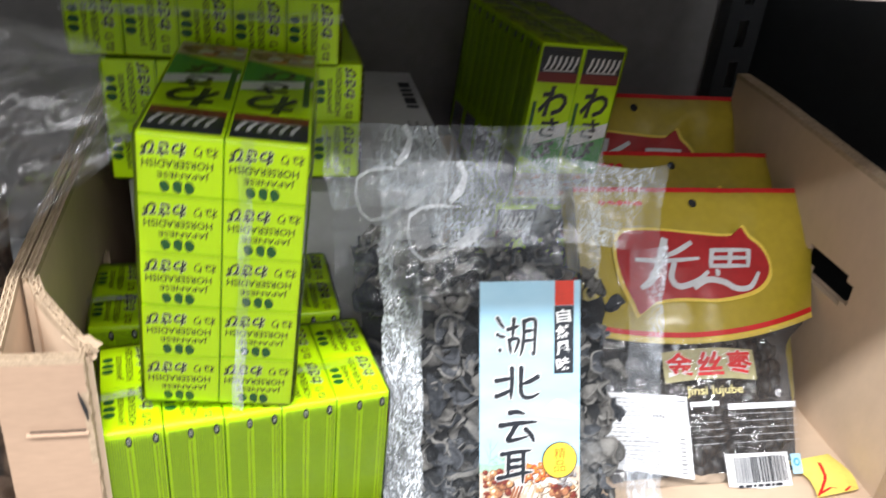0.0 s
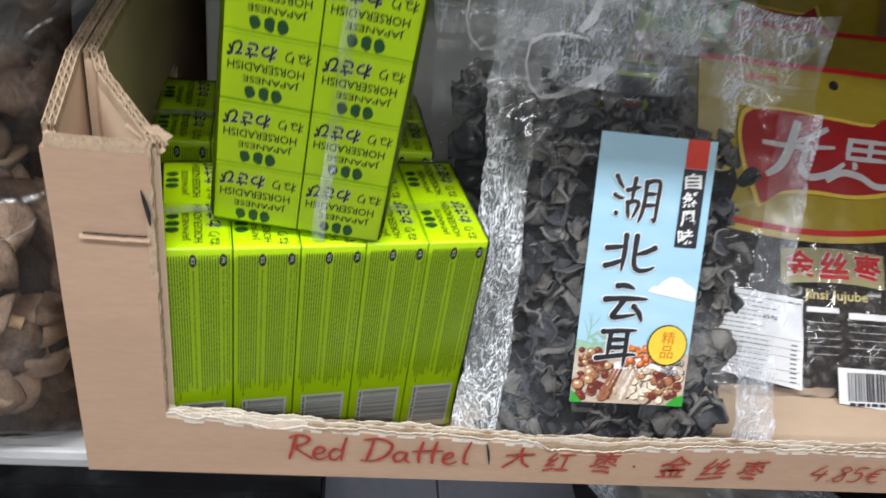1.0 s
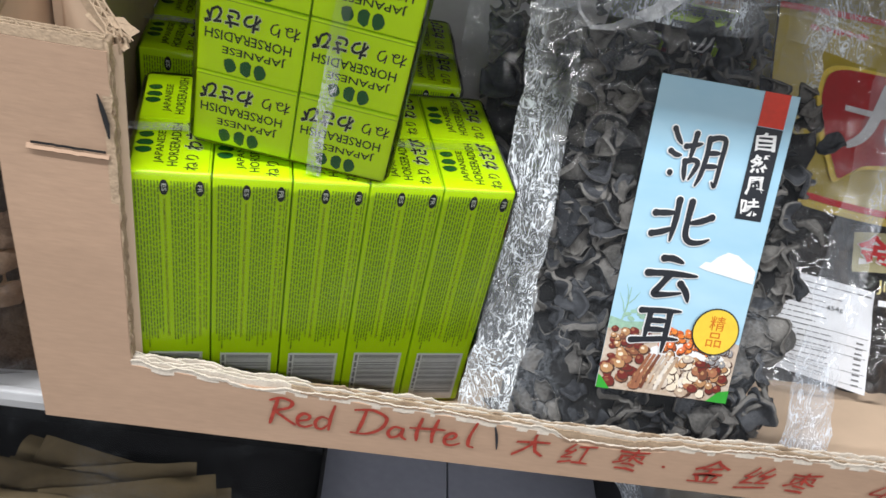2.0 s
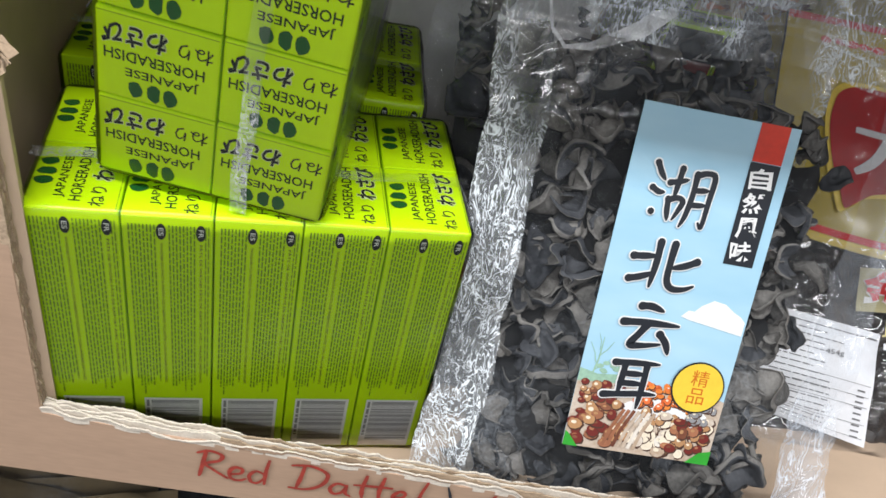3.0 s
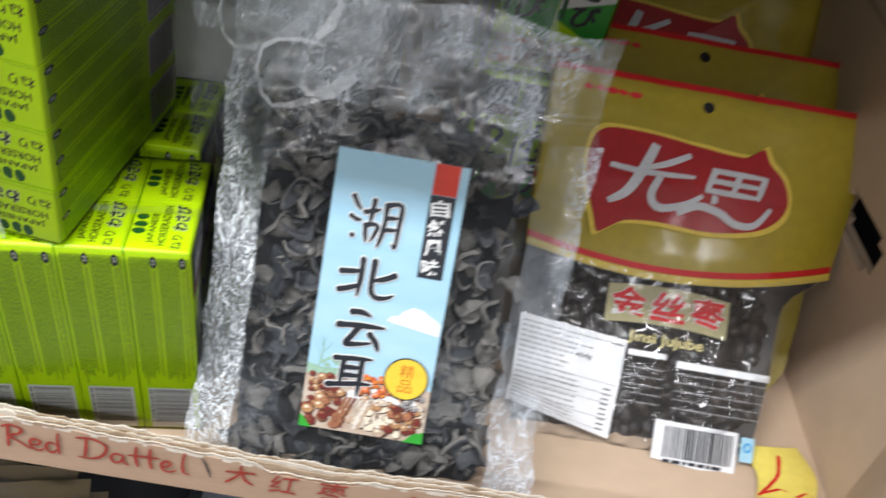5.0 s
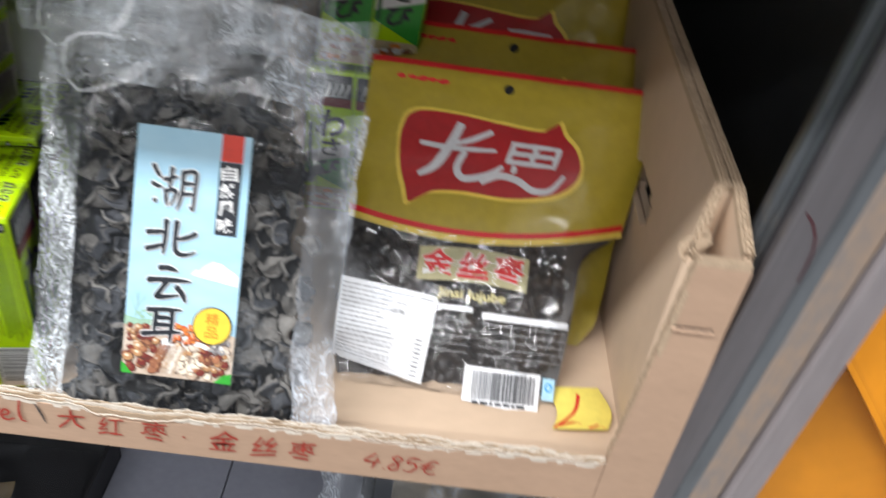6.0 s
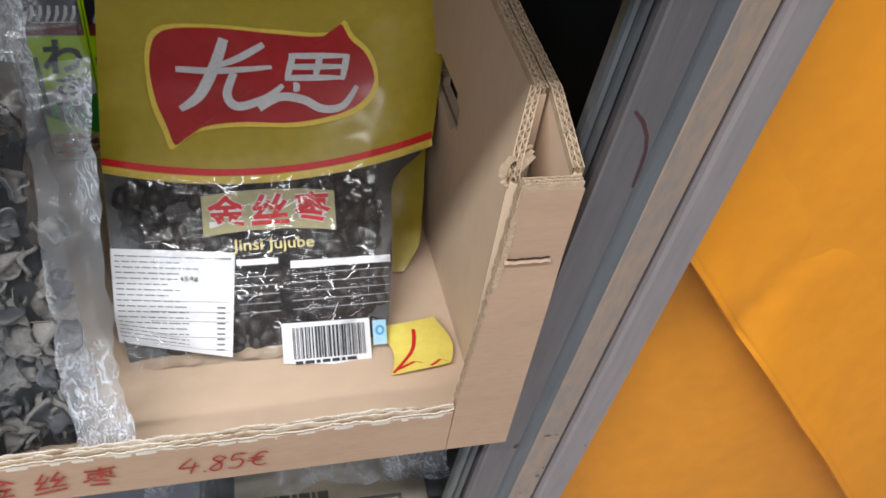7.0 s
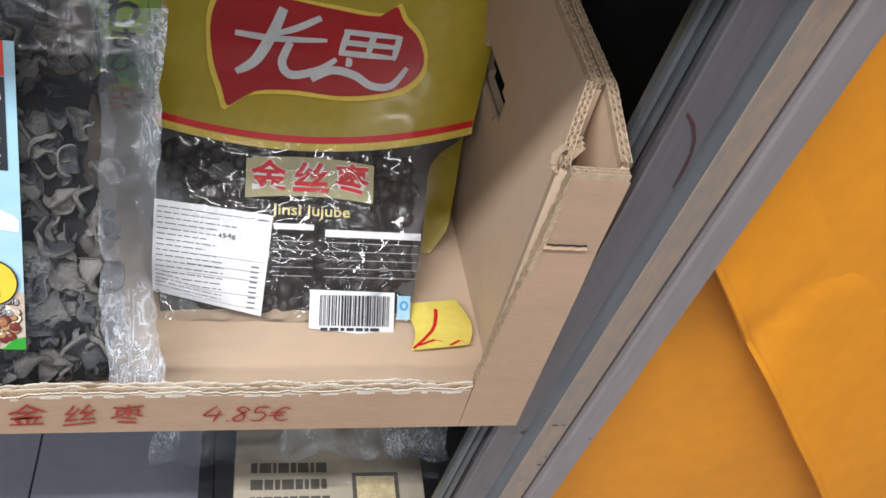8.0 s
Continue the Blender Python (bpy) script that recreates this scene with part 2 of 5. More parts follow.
# Strong haze patches paint white glare as well as milky film.
WINDOW = film("window_film", gloss=0.03, ior=1.34, haze=0.26, thread=0.16, scale=22, rough=0.06, cover=0.58, bump=1.0)


# ---- building helpers ----
def bm_mesh(name, bm, mats, smooth=False):
    me = bpy.data.meshes.new(name)
    bm.to_mesh(me)
    bm.free()
    for m in mats if isinstance(mats, (list, tuple)) else [mats]:
        me.materials.append(m)
    if smooth:
        me.polygons.foreach_set("use_smooth", [True] * len(me.polygons))
    return me


def part(name, bm, material, parent, label="", at=None, smooth=False):
    me = bm if isinstance(bm, bpy.types.Mesh) else bm_mesh(name, bm, material, smooth)
    ob = new(name, me)
    ob.parent = parent
    if at is not None:
        ob.matrix_basis = at
    return tagged(ob, label)


def thing(name, m, label, category, group="", kind=""):
    ob = new(name)
    ob.empty_display_size = 0.02
    ob.matrix_world = m
    return tagged(ob, label, category, group, kind)


def solid(name, bm, material, label, category, kind="", m=None, smooth=False):
    ob = new(name, bm_mesh(name, bm, material, smooth))
    if m is not None:
        ob.matrix_world = m
    return tagged(ob, label, category, "", kind)


def box(bm, x0, y0, z0, x1, y1, z1, bevel=0.0, mi=0):
    made = bmesh.ops.create_cube(bm, size=1.0, matrix=Matrix.LocRotScale(((x0 + x1) / 2, (y0 + y1) / 2, (z0 + z1) / 2), None, (x1 - x0, y1 - y0, z1 - z0)))
    faces = {f for v in made["verts"] for f in v.link_faces}
    for f in faces:
        f.material_index = mi
    if bevel:
        edges = list({e for f in faces for e in f.edges})
        bmesh.ops.bevel(bm, geom=edges, offset=bevel, segments=2, affect="EDGES", profile=0.5)
    return bm


def poly(bm, pts, z=0.0, mi=0, m=None):
    vs = [bm.verts.new((m @ Vector((*p, z))) if m else (*p, z)) for p in pts]
    f = bm.faces.new(vs)
    f.material_index = mi
    return f


def rect(bm, x0, y0, x1, y1, z=0.0, mi=0, m=None):
    return poly(bm, ((x0, y0), (x1, y0), (x1, y1), (x0, y1)), z, mi, m)


def disc(bm, x, y, rx, ry=None, z=0.0, mi=0, m=None, n=20, wob=0.0, rnd=None):
    ry = ry or rx
    k = [1 + (rnd.uniform(-wob, wob) if rnd else 0) for _ in range(n)]
    return poly(bm, [(x + rx * k[i] * math.cos(6.2832 * i / n), y + ry * k[i] * math.sin(6.2832 * i / n)) for i in range(n)], z, mi, m)


def ribbon(bm, pts, w, z=0.0, mi=0, m=None):
    """A flat stroke of width w along pts (w may be a list)."""
    n = len(pts)
    ws = w if isinstance(w, (list, tuple)) else [w] * n
    left, right = [], []
    for i, (x, y) in enumerate(pts):
        a, b = pts[max(0, i - 1)], pts[min(n - 1, i + 1)]
        d = Vector((b[0] - a[0], b[1] - a[1])).normalized()
        left.append((x - d.y * ws[i] / 2, y + d.x * ws[i] / 2))
        right.append((x + d.y * ws[i] / 2, y - d.x * ws[i] / 2))
    tf = (lambda p: m @ Vector((*p, z))) if m else (lambda p: Vector((*p, z)))
    lv, rv = [bm.verts.new(tf(p)) for p in left], [bm.verts.new(tf(p)) for p in right]
    for i in range(n - 1):
        f = bm.faces.new((lv[i], rv[i], rv[i + 1], lv[i + 1]))
        f.material_index = mi


LETTERS = {}


def letters(s, bold=0.0):
    if (s, bold) not in LETTERS:
        cu = bpy.data.curves.new("letters", "FONT")
        cu.body, cu.resolution_u, cu.offset = s, 2, bold
        ob = new("letters", cu)
        me = bpy.data.meshes.new_from_object(ob.evaluated_get(bpy.context.evaluated_depsgraph_get()))
        bpy.data.objects.remove(ob)
        bpy.data.curves.remove(cu)
        co = np.empty(len(me.vertices) * 3)
        me.vertices.foreach_get("co", co)
        LETTERS[(s, bold)] = (co.reshape(-1, 3), [tuple(p.vertices) for p in me.polygons])
        bpy.data.meshes.remove(me)
    return LETTERS[(s, bold)]


def write(bm, s, x0, y0, x1, y1, z=0.0, mi=0, m=None, bold=0.0, shear=0.0):
    """Lettering s fitted into a rectangle."""
    co, polys = letters(s, bold)
    if not len(co):
        return
    lo, hi = co.min(0), co.max(0)
    sx, sy = (x1 - x0) / max(1e-6, hi[0] - lo[0]), (y1 - y0) / max(1e-6, hi[1] - lo[1])
    vs = []
    for c in co:
        y = y0 + (c[1] - lo[1]) * sy
        p = Vector((x0 + (c[0] - lo[0]) * sx + shear * (y - y0), y, z))
        vs.append(bm.verts.new(m @ p if m else p))
    for p in polys:
        if len(set(p)) == len(p):
            try:
                f = bm.faces.new([vs[i] for i in p])
                f.material_index = mi
            except ValueError:
                pass


def bars(bm, x0, y0, x1, y1, rows, rnd, z=0.0, mi=0, m=None, fill=0.55, word=0.006):
    """Rows of plain dashes for print too small to read."""
    h = (y1 - y0) / rows
    for r in range(rows):
        x, y = x0, y1 - (r + 0.5) * h
        end = x1 - rnd.uniform(0, 0.15) * (x1 - x0)
        while x < end:
            w = min(end - x, rnd.uniform(0.4, 1.4) * word)
            rect(bm, x, y - h * fill / 2, x + w, y + h * fill / 2, z, mi, m)
            x += w + word * 0.22


def barcode(bm, x0, y0, x1, y1, rnd, z=0.0, mi=0, m=None):
    x = x0
    while x < x1:
        w = (x1 - x0) / 95 * rnd.choice((1, 1, 2, 3))
        rect(bm, x, y0, min(x1, x + w), y1, z, mi, m)
        x += w + (x1 - x0) / 95 * rnd.choice((1, 1, 2, 2))


def axes(o, u, v):
    """A frame at o with x along u, y along v (made square to u) and z towards the viewer."""
    u = Vector(u).normalized()
    n = u.cross(Vector(v)).normalized()
    v = n.cross(u)
    m = Matrix((u, v, n)).transposed().to_4x4()
    m.translation = o
    return m


def crease(x, y, seed, s=30.0):
    """Ridged crumple height, about -1..1."""
    a = 1 - 2 * abs(noise.noise(Vector((x * s, y * s, seed))))
    b = 1 - 2 * abs(noise.noise(Vector((x * s * 2.3, y * s * 2.3, seed + 7))))
    return 0.65 * a + 0.35 * b


def sheet(bm, fn, nx, ny, mi=0, keep=None):
    """A grid mesh from fn(a, b) -> place, a and b from 0 to 1."""
    vs = [[bm.verts.new(fn(i / nx, j / ny)) for i in range(nx + 1)] for j in range(ny + 1)]
    for j in range(ny):
        for i in range(nx):
            if keep is None or keep((i + 0.5) / nx, (j + 0.5) / ny):
                f = bm.faces.new((vs[j][i], vs[j][i + 1], vs[j + 1][i + 1], vs[j + 1][i]))
                f.material_index = mi
                f.smooth = True
    return bm


# ---- setting: shelf unit, back, neighbours, shop shell ----
FLOOR_Z = -0.95
solid("floor", box(bmesh.new(), -4, -4, FLOOR_Z - 0.1, 5, 3, FLOOR_Z), FLOORM, "grey shop floor below the shelves", "floor", "structure")
solid("ceiling", box(bmesh.new(), -4, -4, 1.75, 5, 3, 1.85), WALLM, "pale shop ceiling above the aisle", "ceiling", "structure")
solid("wall_south", box(bmesh.new(), -4, -4.1, FLOOR_Z, 5, -4, 1.75), WALLM, "pale wall closing the aisle", "wall", "structure")
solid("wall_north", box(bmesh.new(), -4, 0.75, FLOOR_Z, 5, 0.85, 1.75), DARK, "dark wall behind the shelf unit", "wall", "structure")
solid("wall_west", box(bmesh.new(), -4.1, -4, FLOOR_Z, -4, 3, 1.75), WALLM, "pale side wall of the shop", "wall", "structure")
solid("wall_east", box(bmesh.new(), 5, -4, FLOOR_Z, 5.1, 3, 1.75), WALLM, "pale side wall of the shop", "wall", "structure")


def shelf_board(z, y0, lip, material, label, joints=()):
    st = thing("shelf", pose(0, 0, z), label, "shelf", "shelves of the unit", "structure")
    edges = [-0.62, *joints, 0.652]
    for a, b in zip(edges, edges[1:]):
        part("shelf_board", box(bmesh.new(), a + 0.0008, y0 + 0.006, -0.018, b - 0.0008, 0.545, 0, 0.001), material, st)
        part("front_lip", box(bmesh.new(), a + 0.0008, y0, -lip, b - 0.0008, y0 + 0.0045, 0.003, 0.001), PINK_STEEL if z > 0.2 else STEEL, st)
    return st


shelf_board(-0.0005, 0.012, 0.005, STEEL, "grey painted steel shelf under the carton")
shelf_board(-0.356, -0.02, 0.03, SHELF_LOW, "steel lower shelf darkened for shade, with a joint between boards", (-0.20, 0.281))
shelf_board(0.466, -0.050, 0.030, STEEL, "upper steel shelf with a pinkish front lip")
solid("back_panel", box(bmesh.new(), -0.62, 0.55, FLOOR_Z, 0.72, 0.565, 1.2), BACK, "grey steel back panel of the shelf unit", "back panel", "structure")
side = thing("side_panel", pose(0, 0, 0), "steel side panel between the shelf bays, near-black for shade", "side panel", "", "structure")
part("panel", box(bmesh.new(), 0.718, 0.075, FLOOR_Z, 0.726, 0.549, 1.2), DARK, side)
up = thing("rear_upright", pose(0.69, 0.53, 0), "dark slotted steel upright in the rear corner", "upright", "", "structure")
bm = bmesh.new()
for k in range(24):
    z = -0.5 + k * 0.05
    box(bm, -0.022, -0.012, z, -0.016, 0.012, z + 0.05)
    box(bm, 0.016, -0.012, z, 0.022, 0.012, z + 0.05)
    box(bm, -0.016, -0.012, z, 0.016, -0.008, z + 0.018)
    box(bm, -0.016, -0.012, z + 0.018, -0.006, -0.008, z + 0.05)
    box(bm, 0.006, -0.012, z + 0.018, 0.016, -0.008, z + 0.05)
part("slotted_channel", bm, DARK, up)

# front upright of the shelf unit: extruded aluminium profile with grooves
post = thing("shelf_post", pose(0.6795, 0.012, 0.0, 0, 4.0, 0), "scuffed grey aluminium shelf post with marker scribbles", "shelf post")


def extrude_profile(bm, pts, z0, z1):
    lo, hi = [bm.verts.new((x, y, z0)) for x, y in pts], [bm.verts.new((x, y, z1)) for x, y in pts]
    n = len(pts)
    for i in range(n):
        bm.faces.new((lo[i], lo[(i + 1) % n], hi[(i + 1) % n], hi[i]))
    bm.faces.new(hi)
    bm.faces.new(lo[::-1])
    return bm


part("lip_rail", extrude_profile(bmesh.new(), ((-0.0325, 0.022), (-0.0325, 0.016), (-0.0315, 0.0135), (-0.0300, 0.0120), (-0.0292, 0.0132), (-0.0284, 0.0100), (-0.0272, 0.0070), (-0.0262, 0.0085), (-0.0256, 0.022)), -0.9, 1.2), ALU_BLUE, post, "bluish rounded lip")
part("profile", extrude_profile(bmesh.new(), ((-0.0252, 0.022), (-0.0252, 0.0040), (-0.0240, 0.0006), (-0.0226, 0.0), (-0.0024, 0.0), (-0.0016, 0.0010), (-0.0016, 0.022)), -0.9, 1.2), ALU, post, "wide scuffed face")
# The chamfer's bluish reflection is put into its metal colour.
part("chamfer", extrude_profile(bmesh.new(), ((-0.0008, 0.022), (-0.0008, 0.0072), (0.0004, 0.0056), (0.0040, 0.0032), (0.0082, 0.0014), (0.0098, 0.0009), (0.0098, 0.022)), -0.9, 1.2), ALU_BLUE, post, "hollow edge with a painted bluish reflection")
part("inner_rail", extrude_profile(bmesh.new(), ((0.0100, 0.022), (0.0100, 0.0008), (0.0110, 0.0004), (0.0288, 0.0004), (0.0297, 0.0016), (0.0299, 0.022)), -0.9, 1.2), ALU_TAN, post, "worn face with a painted tan reflection")
part("flange", extrude_profile(bmesh.new(), ((0.0312, 0.034), (0.0312, 0.0005), (0.0322, -0.0022), (0.0340, -0.0040), (0.0512, -0.004), (0.0520, -0.003), (0.0520, 0.034)), -0.9, 1.2), ALU_PALE, post, "pale mauve flange")
XZ = Matrix(((1, 0, 0, 0), (0, 0, -1, 0), (0, 1, 0, 0), (0, 0, 0, 1)))
bm = bmesh.new()
ribbon(bm, [(-0.0192, 0.2533), (-0.0128, 0.2477), (-0.0075, 0.2395), (-0.0045, 0.2304), (-0.0034, 0.2196), (-0.0032, 0.2080)], [0.0016, 0.0021, 0.0017, 0.0015, 0.0016, 0.0010], 0.0004, 0, XZ)
part("marker_scribble", bm, INK_DARKMARK, post, "dark purple marker line")
for x, z, a, b, y in ((-0.0040, -0.0262, 0.0016, 0.0010, 0.0004), (-0.0026, -0.0240, 0.0012, 0.0008, 0.0004), (0.0176, -0.0158, 0.0026, 0.0007, 0.0), (0.0240, -0.0153, 0.0014, 0.0006, 0.0),
                      (0.0266, -0.0583, 0.0010, 0.0006, 0.0), (0.0254, -0.0694, 0.0018, 0.0008, 0.0), (0.0480, -0.0255, 0.0009, 0.0006, 0.0044), (0.0180, -0.0920, 0.0008, 0.0006, 0.0)):
    bm = bmesh.new()
    disc(bm, x, z, a, b, y + 0.0002, 0, XZ, 8)
    part("marker_speck", bm, INK_DARKMARK, post)


# orange sacks standing in the next bay
def orange_sack(o, u, v, seed, label, dent=None):
    o, u, v = Vector(o), Vector(u), Vector(v)
    n = u.cross(v).normalized()

    def fn(a, b):
        p = o + u * a + v * b
        h = 0.010 * noise.noise(Vector((a * 2.2, b * 2.2, seed))) + 0.0016 * crease(a, b, seed, 5)
        h += 0.010 * max(0, 1 - b / 0.10) ** 2
        if dent:
            d = math.hypot(a - dent[0], b - dent[1])
            h -= 0.008 * math.exp(-(d / 0.035) ** 2) + 0.004 * math.exp(-((a - dent[0] - 0.5 * b) / 0.012) ** 2)
        p = p + n * h
        return p + u * (0.012 * noise.noise(Vector((b * 7, seed, 0))) * (1 - a)) + v * (0.006 * noise.noise(Vector((a * 8, seed, 4))) * (1 - b))
    sack = thing("orange_sack", pose(0, 0, 0), label, "sack", "orange sacks")
    part("hem", sheet(bmesh.new(), lambda a, b: fn(a, 0.008 * b) + n * 0.0012, 60, 2), ORANGE, sack, "", None, True)
    ob = part("body", sheet(bmesh.new(), fn, 60, 60), ORANGE, sack, "", None, True)
    sol = ob.modifiers.new("thickness", "SOLIDIFY")
    sol.thickness, sol.offset = 0.003, -1
    return sack


orange_sack((0.722, 0.047, -0.75), (0.62, -0.063, 0), (0, 0.02, 1.4), 3.0, "smooth orange sack standing beside the shelf post")
orange_sack((0.721, 0.043, 0.175), (0.525, -0.063, -0.609), (0.0, 0.09, 0.75), 8.0, "creased orange sack leaning in front of another", (0.20, 0.0))

# ---- the display carton ----
W, D, T = 0.658, 0.485, 0.0055
rnd = random.Random(4)
carton = thing("display_carton", pose(0, 0, 0.0025), "brown corrugated display carton with torn-down front", "carton")
part("bottom", box(bmesh.new(), 0.004, 0.004, 0, W - 0.004, D - 0.004, 0.004, 0.0005), CARD_IN, carton)


def flutes(bm, p0, p1, z0, z1, thick, pitch=0.0052, amp=None):
    """Corrugated double-wall edge from p0 to p1 (plan), shown between z0 and z1; z may slope."""
    a, b = Vector(p0), Vector(p1)
    d = (b - a)
    length = d.length
    d.normalize()
    nrm = Vector((-d.y, d.x))
    n = max(2, int(length / pitch * 4))

    def strip(off, wavy, th, phase):
        pts = []
        for i in range(n + 1):
            s = length * i / n
            o = off + (wavy * math.sin(6.2832 * s / pitch + phase) if wavy else 0)
            q = a + d * s + nrm * o
            pts.append((q, z0[0] + (z0[1] - z0[0]) * i / n, z1[0] + (z1[1] - z1[0]) * i / n + 0.0005 * noise.noise(Vector((s * 400, off * 900, 1)))))
        for q in ((-th / 2), (th / 2)):
            row = [(bm.verts.new((*(p + nrm * q), lo)), bm.verts.new((*(p + nrm * q), hi))) for p, lo, hi in pts]
            for r, s2 in zip(row, row[1:]):
                bm.faces.new((r[0], s2[0], s2[1], r[1]))
            if q < 0:
                first = row
            else:
                for (r, s2), (r2, s3) in zip(zip(first, first[1:]), zip(row, row[1:])):
                    bm.faces.new((r[1], s2[1], s3[1], r2[1]))
    h = thick / 2
    for off in (-h, 0, h):
        strip(off, 0, 0.0006, 0)
    strip(-h / 2, h * 0.42, 0.0004, 0.0)
    strip(h / 2, h * 0.42, 0.0004, 2.0)
    return bm


# side walls: plates with a hand hole, corrugation showing along the top
def side_wall(x, start, label):
    top = lambda y: 0.222 + 0.018 * min(1, y / 0.05) + 0.020 * min(1, max(0, (y - 0.05) / 0.34))
    ys = [y for y in (0.0062, 0.025, 0.05) if y >= start] + [0.10, 0.162, 0.172, 0.232, 0.242, 0.30, 0.36, 0.43]
    bm = bmesh.new()
    for y0, y1 in zip(ys, ys[1:]):
        spans = [(0.0, 0.124), (0.156, None)] if 0.165 < (y0 + y1) / 2 < 0.24 else [(0.0, None)]
        if 0.171 > (y0 + y1) / 2 > 0.165 or 0.236 < (y0 + y1) / 2 < 0.24:
            spans = [(0.0, 0.130), (0.150, None)]
        for a, b in spans:
            a += 0.0042 if a == 0 else 0
            xs = (x - T / 2, x + T / 2)
            vs = [bm.verts.new((xx, y, z)) for xx in xs for y, z in ((y0, a), (y1, a), (y1, b or top(y1) - 0.004), (y0, b or top(y0) - 0.004))]
            for idx in ((0, 1, 2, 3), (7, 6, 5, 4), (0, 4, 5, 1), (1, 5, 6, 2), (2, 6, 7, 3), (3, 7, 4, 0)):
                bm.faces.new([vs[i] for i in idx])
    box(bm, x - T / 2, 0.4305, 0.0042, x + T / 2, D - 0.0055, 0.16)
    bmesh.ops.remove_doubles(bm, verts=bm.verts[:], dist=0.00002)
    bmesh.ops.recalc_face_normals(bm, faces=bm.faces)
    ob = part("side_wall", bm, CARD_IN, carton, label)
    bm = bmesh.new()
    for y0, y1 in zip(ys, ys[1:]):
        flutes(bm, (x, y0), (x, y1), (top(y0) - 0.005, top(y1) - 0.005), (top(y0), top(y1)), T)
    part("corrugated_edge", bm, CARD_EDGE, ob)


side_wall(0.003, 0.0, "outer wall with a cut hand hole")
side_wall(W - 0.003, 0.0, "outer wall with a cut hand hole")
side_wall(0.0105, 0.05, "inner wall with a cut hand hole")
side_wall(W - 0.0105, 0.05, "inner wall with a cut hand hole")
part("back_wall", box(bmesh.new(), 0.006, D - 0.005, 0, W - 0.006, D, 0.16), CARD_IN, carton)


# front panel: low torn rim with an upright tab at either end
def rim(x):
    return float(np.interp(x, (0.046, 0.09, 0.14, 0.18, 0.235, 0.27, 0.33, 0.40, 0.47, 0.54, 0.62), (0.0525, 0.0490, 0.0460, 0.0450, 0.0420, 0.0402, 0.0400, 0.0430, 0.0425, 0.0445, 0.0460)))


def front_panel():
    bm = bmesh.new()
    n = 110
    top = [rim(0.046 + (W - 0.087) * i / n) + 0.0016 * noise.noise(Vector((i * 0.23, 2, 0))) + 0.0009 * noise.noise(Vector((i * 1.1, 5, 0))) for i in range(n + 1)]
    x0, x1 = 0.046, W - 0.041
    rows = []
    for i in range(n + 1):
        x = x0 + (x1 - x0) * i / n
        rows.append([bm.verts.new(p) for p in ((x, 0, 0), (x, 0, top[i] - 0.0055 - 0.0065 * max(0, 1 - ((x - 0.300) / 0.036) ** 4)), (x, T, top[i] - 0.0050), (x, T, 0))])
    for a, b in zip(rows, rows[1:]):
        for k in range(4):
            bm.faces.new((a[k], b[k], b[(k + 1) % 4], a[(k + 1) % 4]))
    for xa, xb, zt, lean in ((0.0, 0.046, 0.216, 0.0), (W - 0.041, W, 0.216, 0.009)):
        zs = [0.0, 0.05, 0.09, 0.13, 0.168, 0.1705, zt]
        prev = None
        for k, z in enumerate(zs):
            j = 0.0009 * noise.noise(Vector((z * 200, xa, 3)))
            sl = lean * max(0, (z - 0.04) / 0.17) ** 0.8
            inner = (xb - j, xa) if xa < 0.01 else (xa + sl + j, xb)
            dent = 0.0012 if k in (4, 5) else 0
            l, r = min(inner), max(inner)
            ring = [bm.verts.new(p) for p in ((l, dent, z), (r, dent, z), (r, T, z), (l, T, z))]
            if prev:
                for q in range(4):
                    bm.faces.new((prev[q], prev[(q + 1) % 4], ring[(q + 1) % 4], ring[q]))
            else:
                bm.faces.new(ring[::-1])
            prev = ring
        bm.faces.new(prev)
    bmesh.ops.recalc_face_normals(bm, faces=bm.faces)
    ob = part("front_panel", bm, CARD, carton)
    # torn plies along the rim, each ragged in its own way
    bm = bmesh.new()
    for ply, (y, th) in enumerate(((-0.0003, 0.0006), (0.0014, 0.0005), (0.0028, 0.0005), (0.0042, 0.0005), (0.0056, 0.0006))):
        m = 900
        base = [rim(0.046 + (W - 0.087) * i / m) + 0.0016 * noise.noise(Vector((i * 110 / m * 0.23, 2, 0))) for i in range(m + 1)]
        prev = None
        for i in range(m + 1):
            x = x0 + (x1 - x0) * i / m
            rag = 0.0016 * noise.noise(Vector((x * 45, ply * 9, 0))) + 0.0014 * noise.noise(Vector((x * 170, ply * 5, 2))) + 0.0007 * noise.noise(Vector((x * 480, ply * 3, 6))) - 0.0042 * max(0, noise.noise(Vector((x * 24, ply * 7 + 3, 9)))) - 0.0006
            if ply == 0:
                rag -= 0.0008 + 0.0060 * max(0, 1 - ((x - 0.300) / 0.036) ** 4) + 0.0035 * max(0, 1 - ((x - 0.105) / 0.05) ** 2) * (0.6 + noise.noise(Vector((x * 60, 0, 7))))
            elif ply == 1:
                rag -= 0.0035 * max(0, 1 - ((x - 0.305) / 0.028) ** 4)
            yy = y + 0.0013 * noise.noise(Vector((x * 90, ply, 4)))
            z = base[i] + rag
            foot = z - 0.0014 - 0.0022 * max(0, noise.noise(Vector((x * 38, 3, 8)))) - 0.0004 * noise.noise(Vector((x * 300, 3, 8))) if ply == 0 else base[i] - 0.0085
            ring = [bm.verts.new(p) for p in ((x, yy - th / 2, min(foot, z - 0.0004)), (x, yy - th / 2 - 0.0003, z), (x, yy + th / 2, z), (x, yy + th / 2, base[i] - 0.0075))]
            if prev:
                brown = ply == 0 and x > 0.125 and noise.noise(Vector((x * 22, 4, 1))) > -0.12
